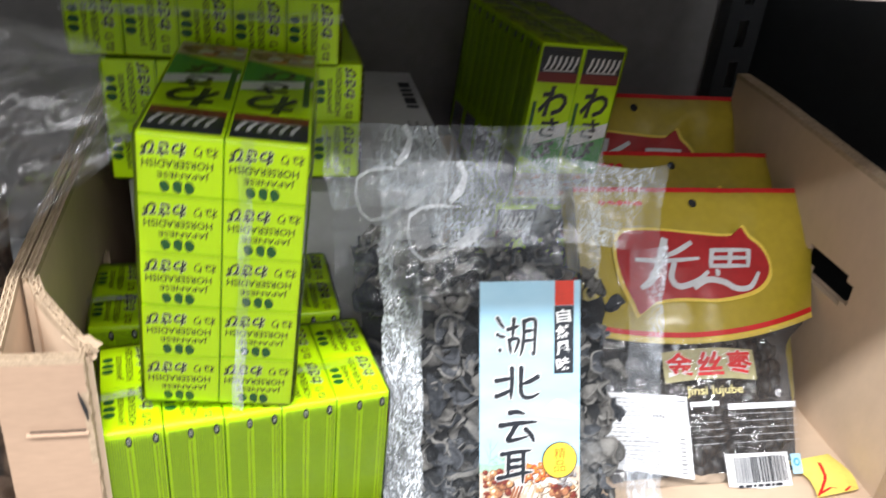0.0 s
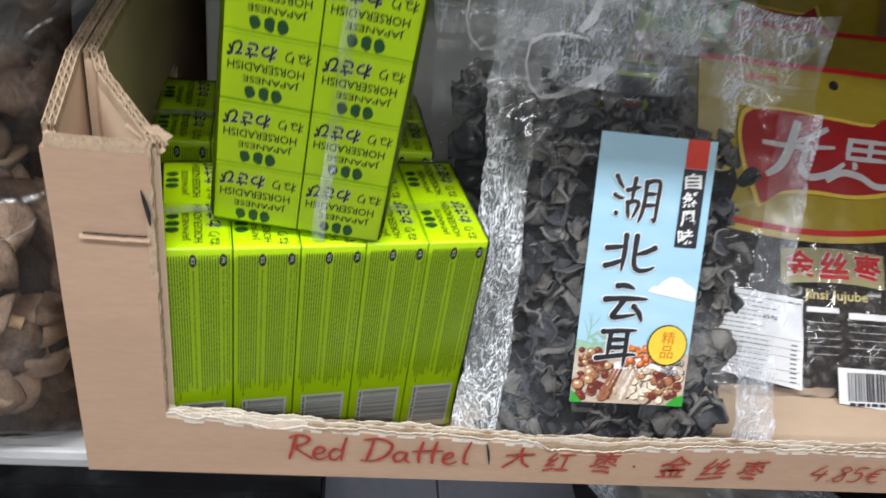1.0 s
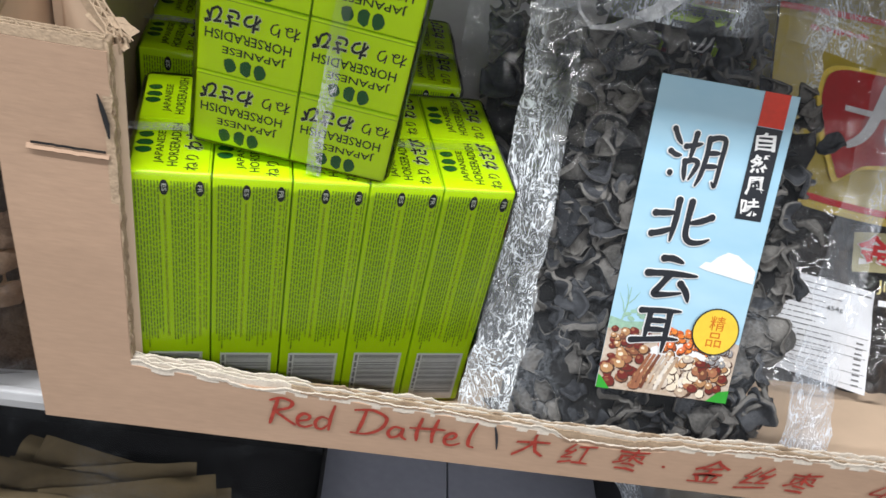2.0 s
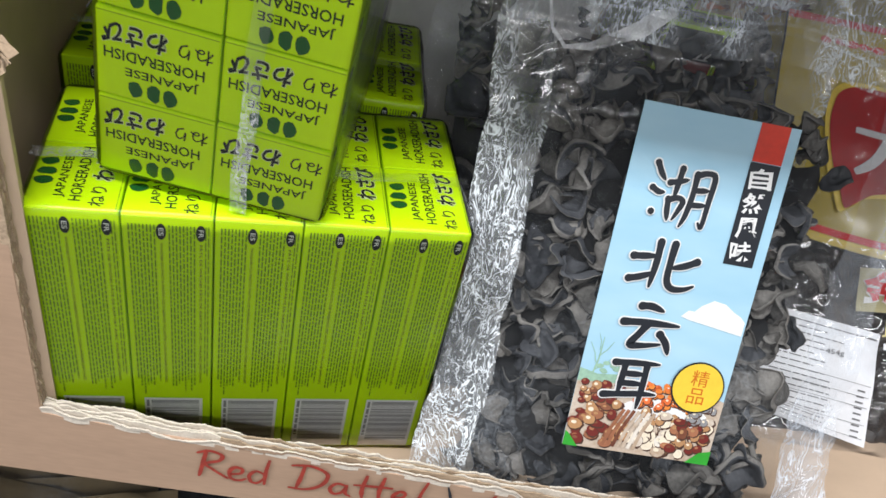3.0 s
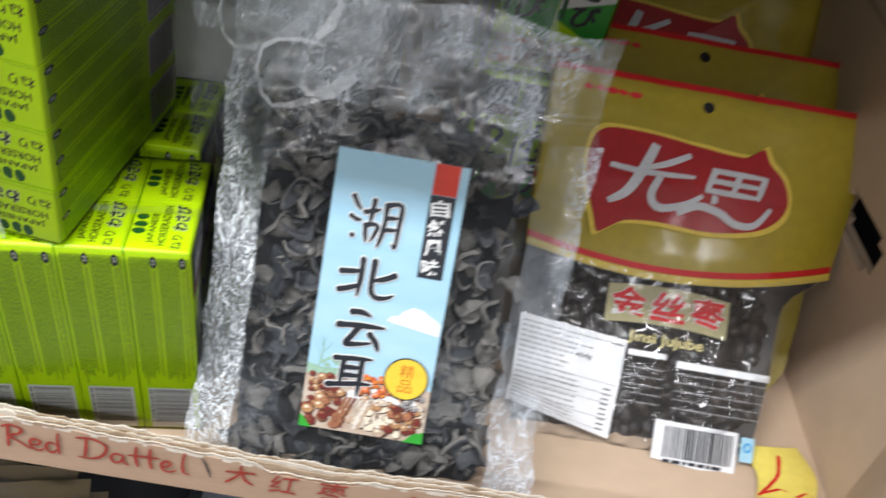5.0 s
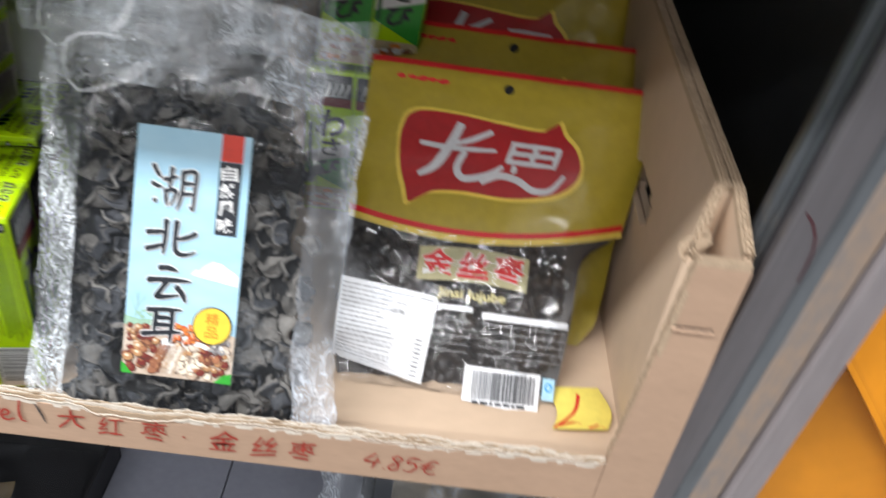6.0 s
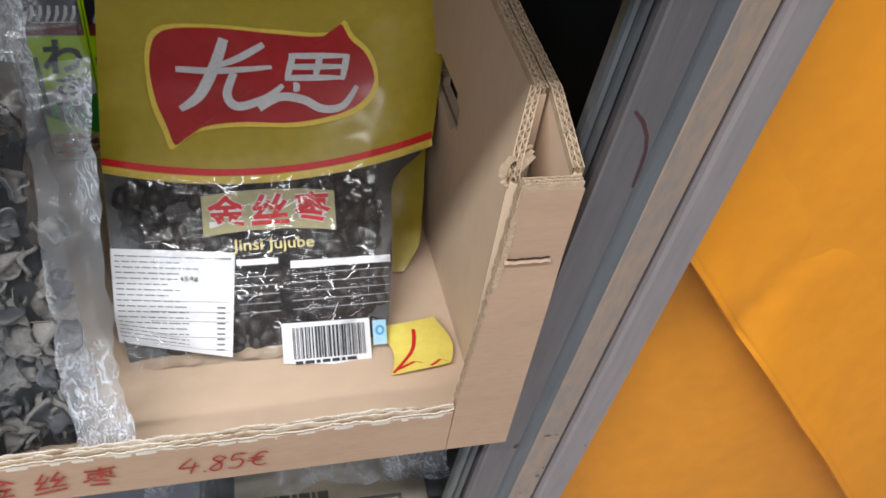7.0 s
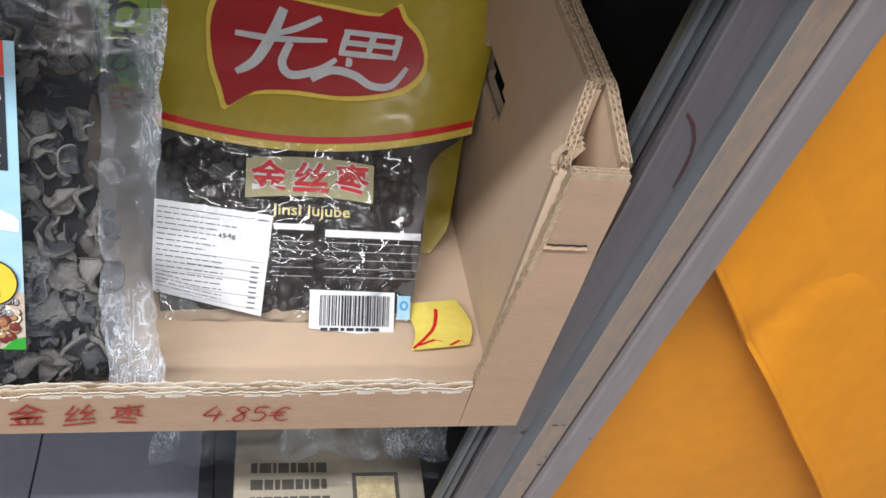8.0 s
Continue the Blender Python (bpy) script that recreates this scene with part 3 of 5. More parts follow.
                for q in range(3):
                    f = bm.faces.new((prev[q], ring[q], ring[q + 1], prev[q + 1]))
                    f.material_index = 1 if brown and q == 0 else (2 if ply in (1, 3) and x > 0.125 else 0)
            prev = ring
    part("torn_rim", bm, [CARD_TORN, CARD, CARD_EDGE], carton, "ragged pale torn corrugated edge")
    # corrugated tops of the two tabs and the torn inner edges
    for xa, xb in ((0.002, 0.045), (W - 0.031, W - 0.001)):
        part("tab_edge", flutes(bmesh.new(), (xa, T / 2), (xb, T / 2), (0.2162, 0.2162), (0.2205, 0.2205), T * 0.82), CARD_EDGE, carton)
    for sgn, xe in ((1, 0.046), (-1, W - 0.041)):
        bm = bmesh.new()
        for ply in range(4):
            prev = None
            for i in range(90):
                z = 0.05 + 0.17 * i / 89
                sl = 0 if sgn > 0 else 0.009 * max(0, (z - 0.04) / 0.17) ** 0.8
                rag = 0.0012 * noise.noise(Vector((z * 160, ply * 4, sgn))) + 0.0007 * noise.noise(Vector((z * 500, ply * 4, sgn)))
                y = 0.0005 + ply * 0.0016
                ring = [bm.verts.new(p) for p in ((xe + sl - sgn * 0.003, y, z), (xe + sl + sgn * (0.0006 + rag), y, z), (xe + sl + sgn * (0.0006 + rag), y + 0.0007, z), (xe + sl - sgn * 0.003, y + 0.0007, z))]
                if prev:
                    for q in range(4):
                        bm.faces.new((prev[q], ring[q], ring[(q + 1) % 4], prev[(q + 1) % 4]))
                prev = ring
        part("torn_side", bm, CARD_EDGE, carton, "ragged torn tab edge")
    # slit cut across either tab
    for a, b in ((0.012, 0.044), (W - 0.032, W - 0.007)):
        bm = bmesh.new()
        prev = None
        for i in range(25):
            x = a + (b - a) * i / 24
            dz = 0.0007 * noise.noise(Vector((x * 300, 1, 0)))
            ring = [bm.verts.new(p) for p in ((x, 0.0004, 0.1675 + dz), (x, -0.0010, 0.1688 + dz), (x, 0.0004, 0.1705 + dz))]
            if prev:
                for q in range(2):
                    bm.faces.new((prev[q], ring[q], ring[q + 1], prev[q + 1]))
            prev = ring
        part("slit_lip", bm, CARD, carton, "torn lip of a slit")
    for a, b in ((0.014, 0.043), (W - 0.031, W - 0.008)):
        bm = bmesh.new()
        prev = None
        for i in range(15):
            x = a + (b - a) * i / 14
            dz = 0.0006 * noise.noise(Vector((x * 300, 1, 0)))
            pair = [bm.verts.new((x, -0.0006, 0.1712 + dz)), bm.verts.new((x, -0.0006, 0.1724 + dz))]
            if prev:
                bm.faces.new((prev[0], pair[0], pair[1], prev[1]))
            prev = pair
        part("slit", bm, GAP_SHADE, carton, "dark open slit")


front_panel()
bm = bmesh.new()
ribbon(bm, [(0.0418, 0.1985), (0.0430, 0.1930), (0.0444, 0.1860), (0.0450, 0.1790)], [0.0006, 0.0020, 0.0024, 0.0008], 0.0012, 0, XZ)
part("cut", bm, GAP_SHADE, carton, "dark cut in the tab")


# slanted inner webs that close the corner posts
def corner_web(x0, x1, label):
    d = 1 if x1 < x0 else -1
    bm = bmesh.new()
    pts = [(x0, 0.006), (x0 - d * 0.004, 0.016), (x1 + d * 0.004, 0.042), (x1, 0.050)]
    hs = [0.2155, 0.2150, 0.2310, 0.2370]
    for (a, ha), (b, hb) in zip(zip(pts, hs), zip(pts[1:], hs[1:])):
        va = [bm.verts.new((a[0], a[1], 0.0042)), bm.verts.new((b[0], b[1], 0.0042)), bm.verts.new((b[0], b[1], hb)), bm.verts.new((a[0], a[1], ha))]
        vb = [bm.verts.new(v.co + Vector((d * 0.004, 0.003, 0))) for v in va]
        for q in ((0, 1, 2, 3),):
            bm.faces.new([va[i] for i in q])
            bm.faces.new([vb[i] for i in q[::-1]])
        for i in range(4):
            bm.faces.new((va[i], va[(i + 1) % 4], vb[(i + 1) % 4], vb[i]))
    bmesh.ops.recalc_face_normals(bm, faces=bm.faces)
    ob = part("corner_web", bm, CARD_IN, carton, label)
    bm = bmesh.new()
    for (a, ha), (b, hb) in zip(zip(pts, hs), zip(pts[1:], hs[1:])):
        flutes(bm, (a[0] + d * 0.002, a[1] + 0.0015), (b[0] + d * 0.002, b[1] + 0.0015), (ha - 0.004, hb - 0.004), (ha + 0.003, hb + 0.003), 0.0050)
    part("corrugated_edge", bm, CARD_EDGE, ob)
    # frayed ply curling over the web's front end
    bm = bmesh.new()
    for k in range(3):
        def fn(a, b, k=k):
            r = 0.5 + 0.5 * noise.noise(Vector((a * 5, b * 4, k * 3 + x0 * 9)))
            return Vector((x0 - d * (0.020 * a) + d * (0.005 + 0.007 * b * r), 0.007 + 0.018 * a + 0.003 * k, 0.2135 + 0.006 * b * r + 0.003 * a + 0.0012 * k))
        sheet(bm, fn, 10, 5)
    part("frayed_ply", bm, CARD_EDGE, ob, "frayed torn liner")


corner_web(0.045, 0.0115, "slanted inner web of the corner")
corner_web(W - 0.032, W - 0.0115, "slanted inner web of the corner")

# price writing on the rim
FR = Matrix.Translation((0, -0.0012, 0)) @ XZ
def smooth_line(pts, n=6):
    out = []
    for i in range(len(pts) - 1):
        p0, p1, p2, p3 = (Vector(pts[min(len(pts) - 1, max(0, i + q))]) for q in (-1, 0, 1, 2))
        for k in range(n):
            t = k / n
            out.append(0.5 * (2 * p1 + (p2 - p0) * t + (2 * p0 - 5 * p1 + 4 * p2 - p3) * t * t + (3 * p1 - p0 - 3 * p2 + p3) * t ** 3))
    return out + [Vector(pts[-1])]


def by_hand(strokes, x0, z0, x1, z1, width, lean=0.0):
    """Marker letters drawn stroke by stroke with a round tip."""
    bm = bmesh.new()
    for q, pts in enumerate(strokes):
        line = [(x0 + p.x * (x1 - x0) + lean * p.y * (z1 - z0), z0 + p.y * (z1 - z0)) for p in smooth_line(pts)]
        n = len(line)
        ribbon(bm, line, [width * (0.75 + 0.35 * math.sin(3.14 * i / (n - 1)) + 0.25 * noise.noise(Vector((i * 0.3, q * 5, x0 * 40)))) for i in range(n)], 0.00006 * q, 0, FR)
        for p, r in ((line[0], 0.42), (line[-1], 0.36)):
            disc(bm, p[0], p[1], width * r, None, 0.00006 * q + 0.00003, 0, FR, 8)
    part("marker_word", bm, INK_MARKER, carton, "hand-written red marker")


by_hand([[(0.12, 1), (0.07, 0.5), (0.02, 0)], [(0.0, 0.88), (0.16, 1.0), (0.33, 0.9), (0.30, 0.68), (0.11, 0.5), (0.22, 0.3), (0.42, 0.04)],
         [(0.44, 0.22), (0.60, 0.30), (0.63, 0.46), (0.53, 0.52), (0.45, 0.34), (0.47, 0.08), (0.58, 0.02), (0.68, 0.12)],
         [(0.93, 0.42), (0.82, 0.48), (0.73, 0.28), (0.76, 0.05), (0.85, 0.03), (0.94, 0.22)], [(1.0, 0.95), (0.96, 0.5), (0.95, 0.02)]], 0.1150, 0.0170, 0.1480, 0.0380, 0.0019)
by_hand([[(0.07, 0.98), (0.05, 0.5), (0.02, 0.02)], [(-0.02, 0.92), (0.12, 0.98), (0.24, 0.75), (0.21, 0.32), (0.10, 0.06), (-0.03, 0.05)],
         [(0.39, 0.42), (0.32, 0.46), (0.275, 0.25), (0.30, 0.05), (0.36, 0.12), (0.395, 0.40)], [(0.395, 0.44), (0.39, 0.14), (0.43, 0.03)],
         [(0.53, 0.92), (0.51, 0.4), (0.52, 0.04)], [(0.66, 0.94), (0.64, 0.4), (0.65, 0.04)], [(0.45, 0.52), (0.60, 0.56), (0.73, 0.58)],
         [(0.75, 0.22), (0.82, 0.30), (0.835, 0.46), (0.79, 0.50), (0.75, 0.30), (0.765, 0.07), (0.82, 0.03), (0.88, 0.14)],
         [(0.98, 1.0), (0.95, 0.5), (0.955, 0.12), (1.0, 0.05)]], 0.1600, 0.0165, 0.2240, 0.0375, 0.0019)
by_hand([[(0.12, 1), (0.05, 0.7), (0.0, 0.42), (0.1, 0.42), (0.21, 0.46)], [(0.17, 0.7), (0.15, 0.35), (0.13, 0)], [(0.285, 0.06), (0.295, 0.03)],
         [(0.50, 0.82), (0.43, 0.98), (0.37, 0.80), (0.46, 0.5), (0.47, 0.14), (0.40, 0.03), (0.35, 0.2), (0.43, 0.5), (0.51, 0.80)],
         [(0.73, 0.96), (0.66, 0.98), (0.60, 0.97)], [(0.60, 0.97), (0.58, 0.62), (0.67, 0.64), (0.72, 0.38), (0.66, 0.06), (0.56, 0.1)],
         [(0.99, 0.86), (0.91, 0.92), (0.84, 0.6), (0.85, 0.2), (0.92, 0.06), (1.0, 0.12)], [(0.78, 0.60), (0.95, 0.62)], [(0.77, 0.42), (0.93, 0.44)]], 0.4540, 0.0115, 0.5040, 0.0272, 0.0014, 0.15)
for s, x0, z0, x1, z1 in (("大", 0.2450, 0.0150, 0.2630, 0.0340), ("红", 0.2720, 0.0135, 0.2890, 0.0310), ("枣", 0.3010, 0.0120, 0.3190, 0.0320),
                          ("金", 0.3470, 0.0105, 0.3670, 0.0305), ("丝", 0.3760, 0.0105, 0.3940, 0.0300), ("枣", 0.4020, 0.0100, 0.4200, 0.0300)):
    bm = bmesh.new()
    write(bm, s, x0, z0, x1, z1, 0, 0, FR, 0.004, 0.12)
    for vtx in bm.verts:
        q = Vector((vtx.co.x * 130, vtx.co.z * 130, 3.0))
        vtx.co.x += 0.0013 * noise.noise(q)
        vtx.co.z += 0.0017 * noise.noise(q + Vector((9, 4, 2))) + 0.10 * (vtx.co.x - (x0 + x1) / 2)
    part("marker_word", bm, INK_MARKER, carton, "hand-written red marker")
bm = bmesh.new()
disc(bm, 0.331, 0.020, 0.0011, None, 0, 0, FR, 8)
part("marker_dot", bm, INK_MARKER, carton)
bm = bmesh.new()
ribbon(bm, [(0.2325, 0.036), (0.2345, 0.030), (0.2360, 0.024), (0.2372, 0.0175)], [0.0008, 0.0015, 0.0014, 0.0006], 0, 0, FR)
part("marker_stroke", bm, INK_BLACK, carton, "dark pen stroke")

# ---- wrapped packs of lime-green boxes ----
BW, BD, BL = 0.0348, 0.0434, 0.150
rnd = random.Random(11)
bm = box(bmesh.new(), -BW / 2 + 0.0003, -BD / 2 + 0.0003, -BL / 2, BW / 2 - 0.0003, BD / 2 - 0.0003, BL / 2, 0.0008)
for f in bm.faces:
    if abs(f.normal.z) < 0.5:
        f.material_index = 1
BOX_MESH = bm_mesh("box", bm, [LIME, LIME_SHADED])
END = Matrix.Translation((0, 0, BL / 2 + 0.0002)) @ Matrix(((0, -1, 0, 0), (1, 0, 0, 0), (0, 0, 1, 0), (0, 0, 0, 1)))
SIDE = Matrix.Translation((0, -BD / 2, 0)) @ Matrix(((0, 1, 0, 0), (0, 0, -1, 0), (-1, 0, 0, 0), (0, 0, 0, 1)))
FACE = Matrix.Translation((BW / 2, 0, 0)) @ Matrix(((0, 0, 1, 0), (1, 0, 0, 0), (0, 1, 0, 0), (0, 0, 0, 1)))
bm = bmesh.new()
ex, ey = lambda f: (f - 0.5) * BD, lambda f: (f - 0.5) * BW
for x0, x1 in ((0.33, 0.45), (0.47, 0.59), (0.61, 0.74)):
    disc(bm, ex((x0 + x1) / 2), ey(0.855), (x1 - x0) / 2 * BD, 0.0035, 0, 1, END, 10, 0.16, rnd)
write(bm, "JAPANESE", ex(0.16), ey(0.585), ex(0.76), ey(0.71), 0, 4, END, 0.012)
write(bm, "HORSERADISH", ex(0.12), ey(0.42), ex(0.93), ey(0.545), 0, 4, END, 0.012)
write(bm, "ねり", ex(0.06), ey(0.17), ex(0.34), ey(0.34), 0, 0, END, 0.006)
write(bm, "わさび", ex(0.42), ey(0.13), ex(0.93), ey(0.37), 0.0001, 0, END, 0.028, 0.1)
write(bm, "わさび", ex(0.41), ey(0.12), ex(0.94), ey(0.38), 0, 5, END, 0.065, 0.1)
rect(bm, ex(0.02), ey(0.035), ex(0.98), ey(0.042), 0, 3, END)
END_MESH = bm_mesh("end_print", bm, [INK_BLACK, INK_GREEN, LIME, INK_OLIVE, mat("dark_green_ink", (0.012, 0.045, 0.010), 0.5, scale=60), mat("pale_outline", (0.72, 0.82, 0.45), 0.5, scale=60)])
bm = bmesh.new()
SP = Matrix.Translation((0, -0.0002, 0)) @ SIDE
for c, code, title in ((0.0115, "FR", "PÂTE DE WASABI PÂTE DE RAIFORT AVEC WASABI JAPONAIS"), (-0.0035, "ES", "WASABI EN PASTA PASTA DE RÁBANO PICANTE CON WASABI JAPONÉS")):
    disc(bm, -BL / 2 + 0.0075, c + 0.001, 0.0042, 0.0019, 0, 1, SP, 16)
    write(bm, code, -BL / 2 + 0.0055, c + 0.0001, -BL / 2 + 0.0095, c + 0.0020, 0.0001, 2, SP, 0.01)
    write(bm, title, -BL / 2 + 0.0135, c + 0.0002, 0.024, c + 0.0018, 0, 1, SP)
    bars(bm, -BL / 2 + 0.004, c - 0.0116, 0.034, c - 0.0008, 8, rnd, 0, 0, SP, 0.46, 0.0030)
bars(bm, -BL / 2 + 0.004, 0.0138, 0.030, 0.0160, 2, rnd, 0, 0, SP, 0.42, 0.0042)
SIDE_MESH = bm_mesh("side_print", bm, [INK_OLIVE, INK_BLACK, INK_WHITE])
bm = bmesh.new()
rect(bm, 0.0355, -0.0125, 0.0735, 0.0135, 0, 0, SP)
for k in range(34):
    x = 0.0370 + 0.032 * k / 34
    rect(bm, x, -0.0095, x + rnd.choice((0.0003, 0.0005, 0.0007)), 0.0120, 0.0001, 1, SP)
bars(bm, 0.037, -0.0118, 0.069, -0.0102, 1, rnd, 0.0001, 1, SP, 0.8, 0.004)
CODE_MESH = bm_mesh("barcode_panel", bm, [INK_WHITE, INK_GREY])
bm = bmesh.new()
FP = Matrix.Translation((0.0002, 0, 0)) @ FACE
hw = BD / 2
rect(bm, -hw + 0.002, 0.040, hw - 0.002, BL / 2 - 0.003, 0, 2, FP)
rect(bm, -hw + 0.002, 0.040, hw - 0.002, 0.049, 0.0001, 1, FP)
for k in range(6):
    x = -hw + 0.0065 + k * 0.0056
    ribbon(bm, [(x, 0.0515), (x + 0.003, 0.0575), (x + 0.004, 0.0640)], [0.0016, 0.0026, 0.0020], 0.0002, 3, FP)
ribbon(bm, [(-hw + 0.006, 0.0505), (hw - 0.006, 0.0510)], 0.0010, 0.0002, 3, FP)
poly(bm, ((-hw + 0.001, -0.030), (hw - 0.001, -0.050), (hw - 0.001, -0.006), (-hw + 0.001, -0.018)), 0.0001, 4, FP)
poly(bm, ((-hw + 0.001, -0.022), (hw - 0.001, -0.010), (hw - 0.001, 0.004), (-hw + 0.001, -0.010)), 0.0002, 3, FP)
write(bm, "わ", -0.014, 0.008, 0.014, 0.037, 0.0004, 0, FP, 0.03, 0.12)
write(bm, "さ", -0.008, -0.012, 0.010, 0.007, 0.0004, 0, FP, 0.03, 0.12)
write(bm, "び", -0.012, -0.034, 0.010, -0.015, 0.0004, 0, FP, 0.03, 0.12)
rect(bm, -0.019, -0.030, -0.0155, 0.022, 0.0003, 5, FP)
rect(bm, -hw + 0.001, -BL / 2 + 0.002, hw - 0.001, -0.048, 0.0001, 6, FP)
for k in range(26):
    disc(bm, rnd.uniform(-hw + 0.005, hw - 0.005), rnd.uniform(-BL / 2 + 0.005, -0.052), rnd.uniform(0.002, 0.005), rnd.uniform(0.0012, 0.003), 0.0002 + k * 0.00002,
         rnd.choice((7, 8, 3)), FP, 9)
FACE_MESH = bm_mesh("front_print", bm, [INK_BLACK, INK_MAROON, INK_BLACK, INK_WHITE, GREEN_MID, INK_GREEN, CREAM, ORANGE_INK, BROWN_INK])


def wrap_mesh(seed):
    """Shrink film drawn tight over a pack of ten boxes, rounded along the edges and open below."""
    X, Y, Z = 2.5 * BW + 0.0018, BD + 0.0018, BL / 2 + 0.0018
    bm = bmesh.new()
    bmesh.ops.create_cube(bm, size=2.0, matrix=Matrix.Diagonal((X, Y, Z, 1)))
    bmesh.ops.bevel(bm, geom=bm.edges[:], offset=0.0055, segments=6, affect="EDGES", profile=0.5)
    bmesh.ops.delete(bm, geom=[f for f in bm.faces if f.calc_center_median().z < -Z + 0.0057], context="FACES")
    long_edges = [e for e in bm.edges if e.calc_length() > 0.02]
    bmesh.ops.subdivide_edges(bm, edges=long_edges, cuts=22, use_grid_fill=True)
    bm.normal_update()
    for v in bm.verts:
        q = v.co
        v.co = q + v.normal * (0.00035 * crease(q.x + q.z, q.y + q.z * 0.5, seed, 40) + 0.0004 * noise.noise(q * 60))
    for f in bm.faces:
        f.smooth = True
    return bm_mesh("wrap_film", bm, [WRAP])


def seam_mesh(seed):
    bm = bmesh.new()
    X = 2.5 * BW + 0.0024
    Z = BL / 2 + 0.0024

    def fn(a, b):
        y = -0.012 + (b - 0.5) * 0.0065 + 0.0022 * noise.noise(Vector((a * 5, seed, 0)))
        return Vector((-X + 2 * X * a, y, Z + 0.0012 * crease(a * 0.17, b * 0.02, seed, 60)))
    sheet(bm, fn, 60, 4)
    return bm_mesh("film_seam", bm, [SEAM])


WRAP_MESH, SEAM_MESH = wrap_mesh(2.0), seam_mesh(5.0)
PACK_LABEL = "wrapped pack of lime-green horseradish boxes"
pack = thing("horseradish_pack", pose(0, 0, 0), PACK_LABEL + " standing upright", "food boxes", "packs of horseradish boxes")
for i in range(5):
    for j in range(2):
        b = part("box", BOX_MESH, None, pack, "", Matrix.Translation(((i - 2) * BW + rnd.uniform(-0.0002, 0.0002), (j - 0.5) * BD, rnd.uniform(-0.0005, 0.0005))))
        part("end_print", END_MESH, None, b)
        if j == 0:
            part("side_print", SIDE_MESH, None, b)
            part("barcode_panel", CODE_MESH, None, b, "white barcode panel")
        if i == 4:
            part("front_print", FACE_MESH, None, b, "printed front with black lettering")
part("wrap_film", WRAP_MESH, None, pack, "clear shrink film")
part("film_seam", SEAM_MESH, None, pack, "crinkled film seam")


def basis(x, y, z, o):
    m = Matrix((x, y, z)).transposed().to_4x4()
    m.translation = o
    return m


STAND = basis((1, 0, 0), (0, 1, 0), (0, 0, 1), (0, 0, 0))
LIE = basis((0, 0, 1), (-1, 0, 0), (0, -1, 0), (0, 0, 0))
LIE_FLAT = basis((1, 0, 0), (0, 0, 1), (0, -1, 0), (0, 0, 0))
FACING = basis((0, -1, 0), (1, 0, 0), (0, 0, 1), (0, 0, 0))
LOW = 0.0070
pack.matrix_world = Matrix.Translation((0.1245, 0.0690, LOW + BL / 2 + 0.001)) @ pose(0, 0, 0, 0, 0, 9.8) @ STAND


def put_pack(m, label):
    return tagged(copy_thing(pack, m), label)


put_pack(Matrix.Translation((0.1020, 0.1720, LOW + BL / 2 + 0.001)) @ pose(0, 0, 0, 0, 0, 5) @ STAND, PACK_LABEL + " standing behind another pack")
put_pack(Matrix.Translation((0.1210, 0.1040, 0.1590 + 2.5 * BW + 0.0055)) @ pose(0, 0, 0, 1.5, 3.4, -3.5) @ LIE, PACK_LABEL + " lying on an upright pack")
BOXTOP = 0.238
put_pack(Matrix.Translation((0.1180, 0.2680, BOXTOP + BD + 0.0015)) @ pose(0, 0, 0, 0, 0, 2) @ LIE_FLAT, PACK_LABEL + " lying on the white carton")
put_pack(Matrix.Translation((0.1050, 0.2600, BOXTOP + 3 * BD + 0.0045)) @ pose(0, 0, 0, 0, 0, -2) @ LIE_FLAT, PACK_LABEL + " stacked on another lying pack")
put_pack(Matrix.Translation((0.398, 0.398, LOW + BL / 2 + 0.001)) @ FACING, PACK_LABEL + " standing under another pack")
put_pack(Matrix.Translation((0.3980, 0.3960, LOW + 1.5 * BL + 0.010)) @ pose(0, 0, 0, 0, 4, 9) @ FACING, PACK_LABEL + " with printed fronts showing")

# white carton in the back
wc = thing("white_carton", pose(0, 0, LOW), "plain white cardboard carton with grey print", "carton")
part("body", box(bmesh.new(), 0.035, 0.236, 0, 0.288, 0.474, BOXTOP - LOW - 0.001, 0.0015), WHITE_CARD, wc)
bm = bmesh.new()
rnd = random.Random(6)
WF = Matrix.Translation((0, 0.2355, 0)) @ XZ
bars(bm, 0.045, 0.06, 0.085, 0.21, 18, rnd, 0, 0, WF, 0.5, 0.008)
TOP = Matrix.Translation((0.283, 0.23, BOXTOP - LOW - 0.0005)) @ pose(0, 0, 0, 0, 0, 90)
bars(bm, 0.02, 0.0, 0.10, 0.022, 3, rnd, 0, 0, TOP, 0.4, 0.010)
bars(bm, 0.13, 0.0, 0.21, 0.016, 1, rnd, 0, 1, TOP, 0.7, 0.02)
tagged(part("print", bm, [INK_GREY, INK_BLACK], wc, "grey unreadable print"), kind="stuff")


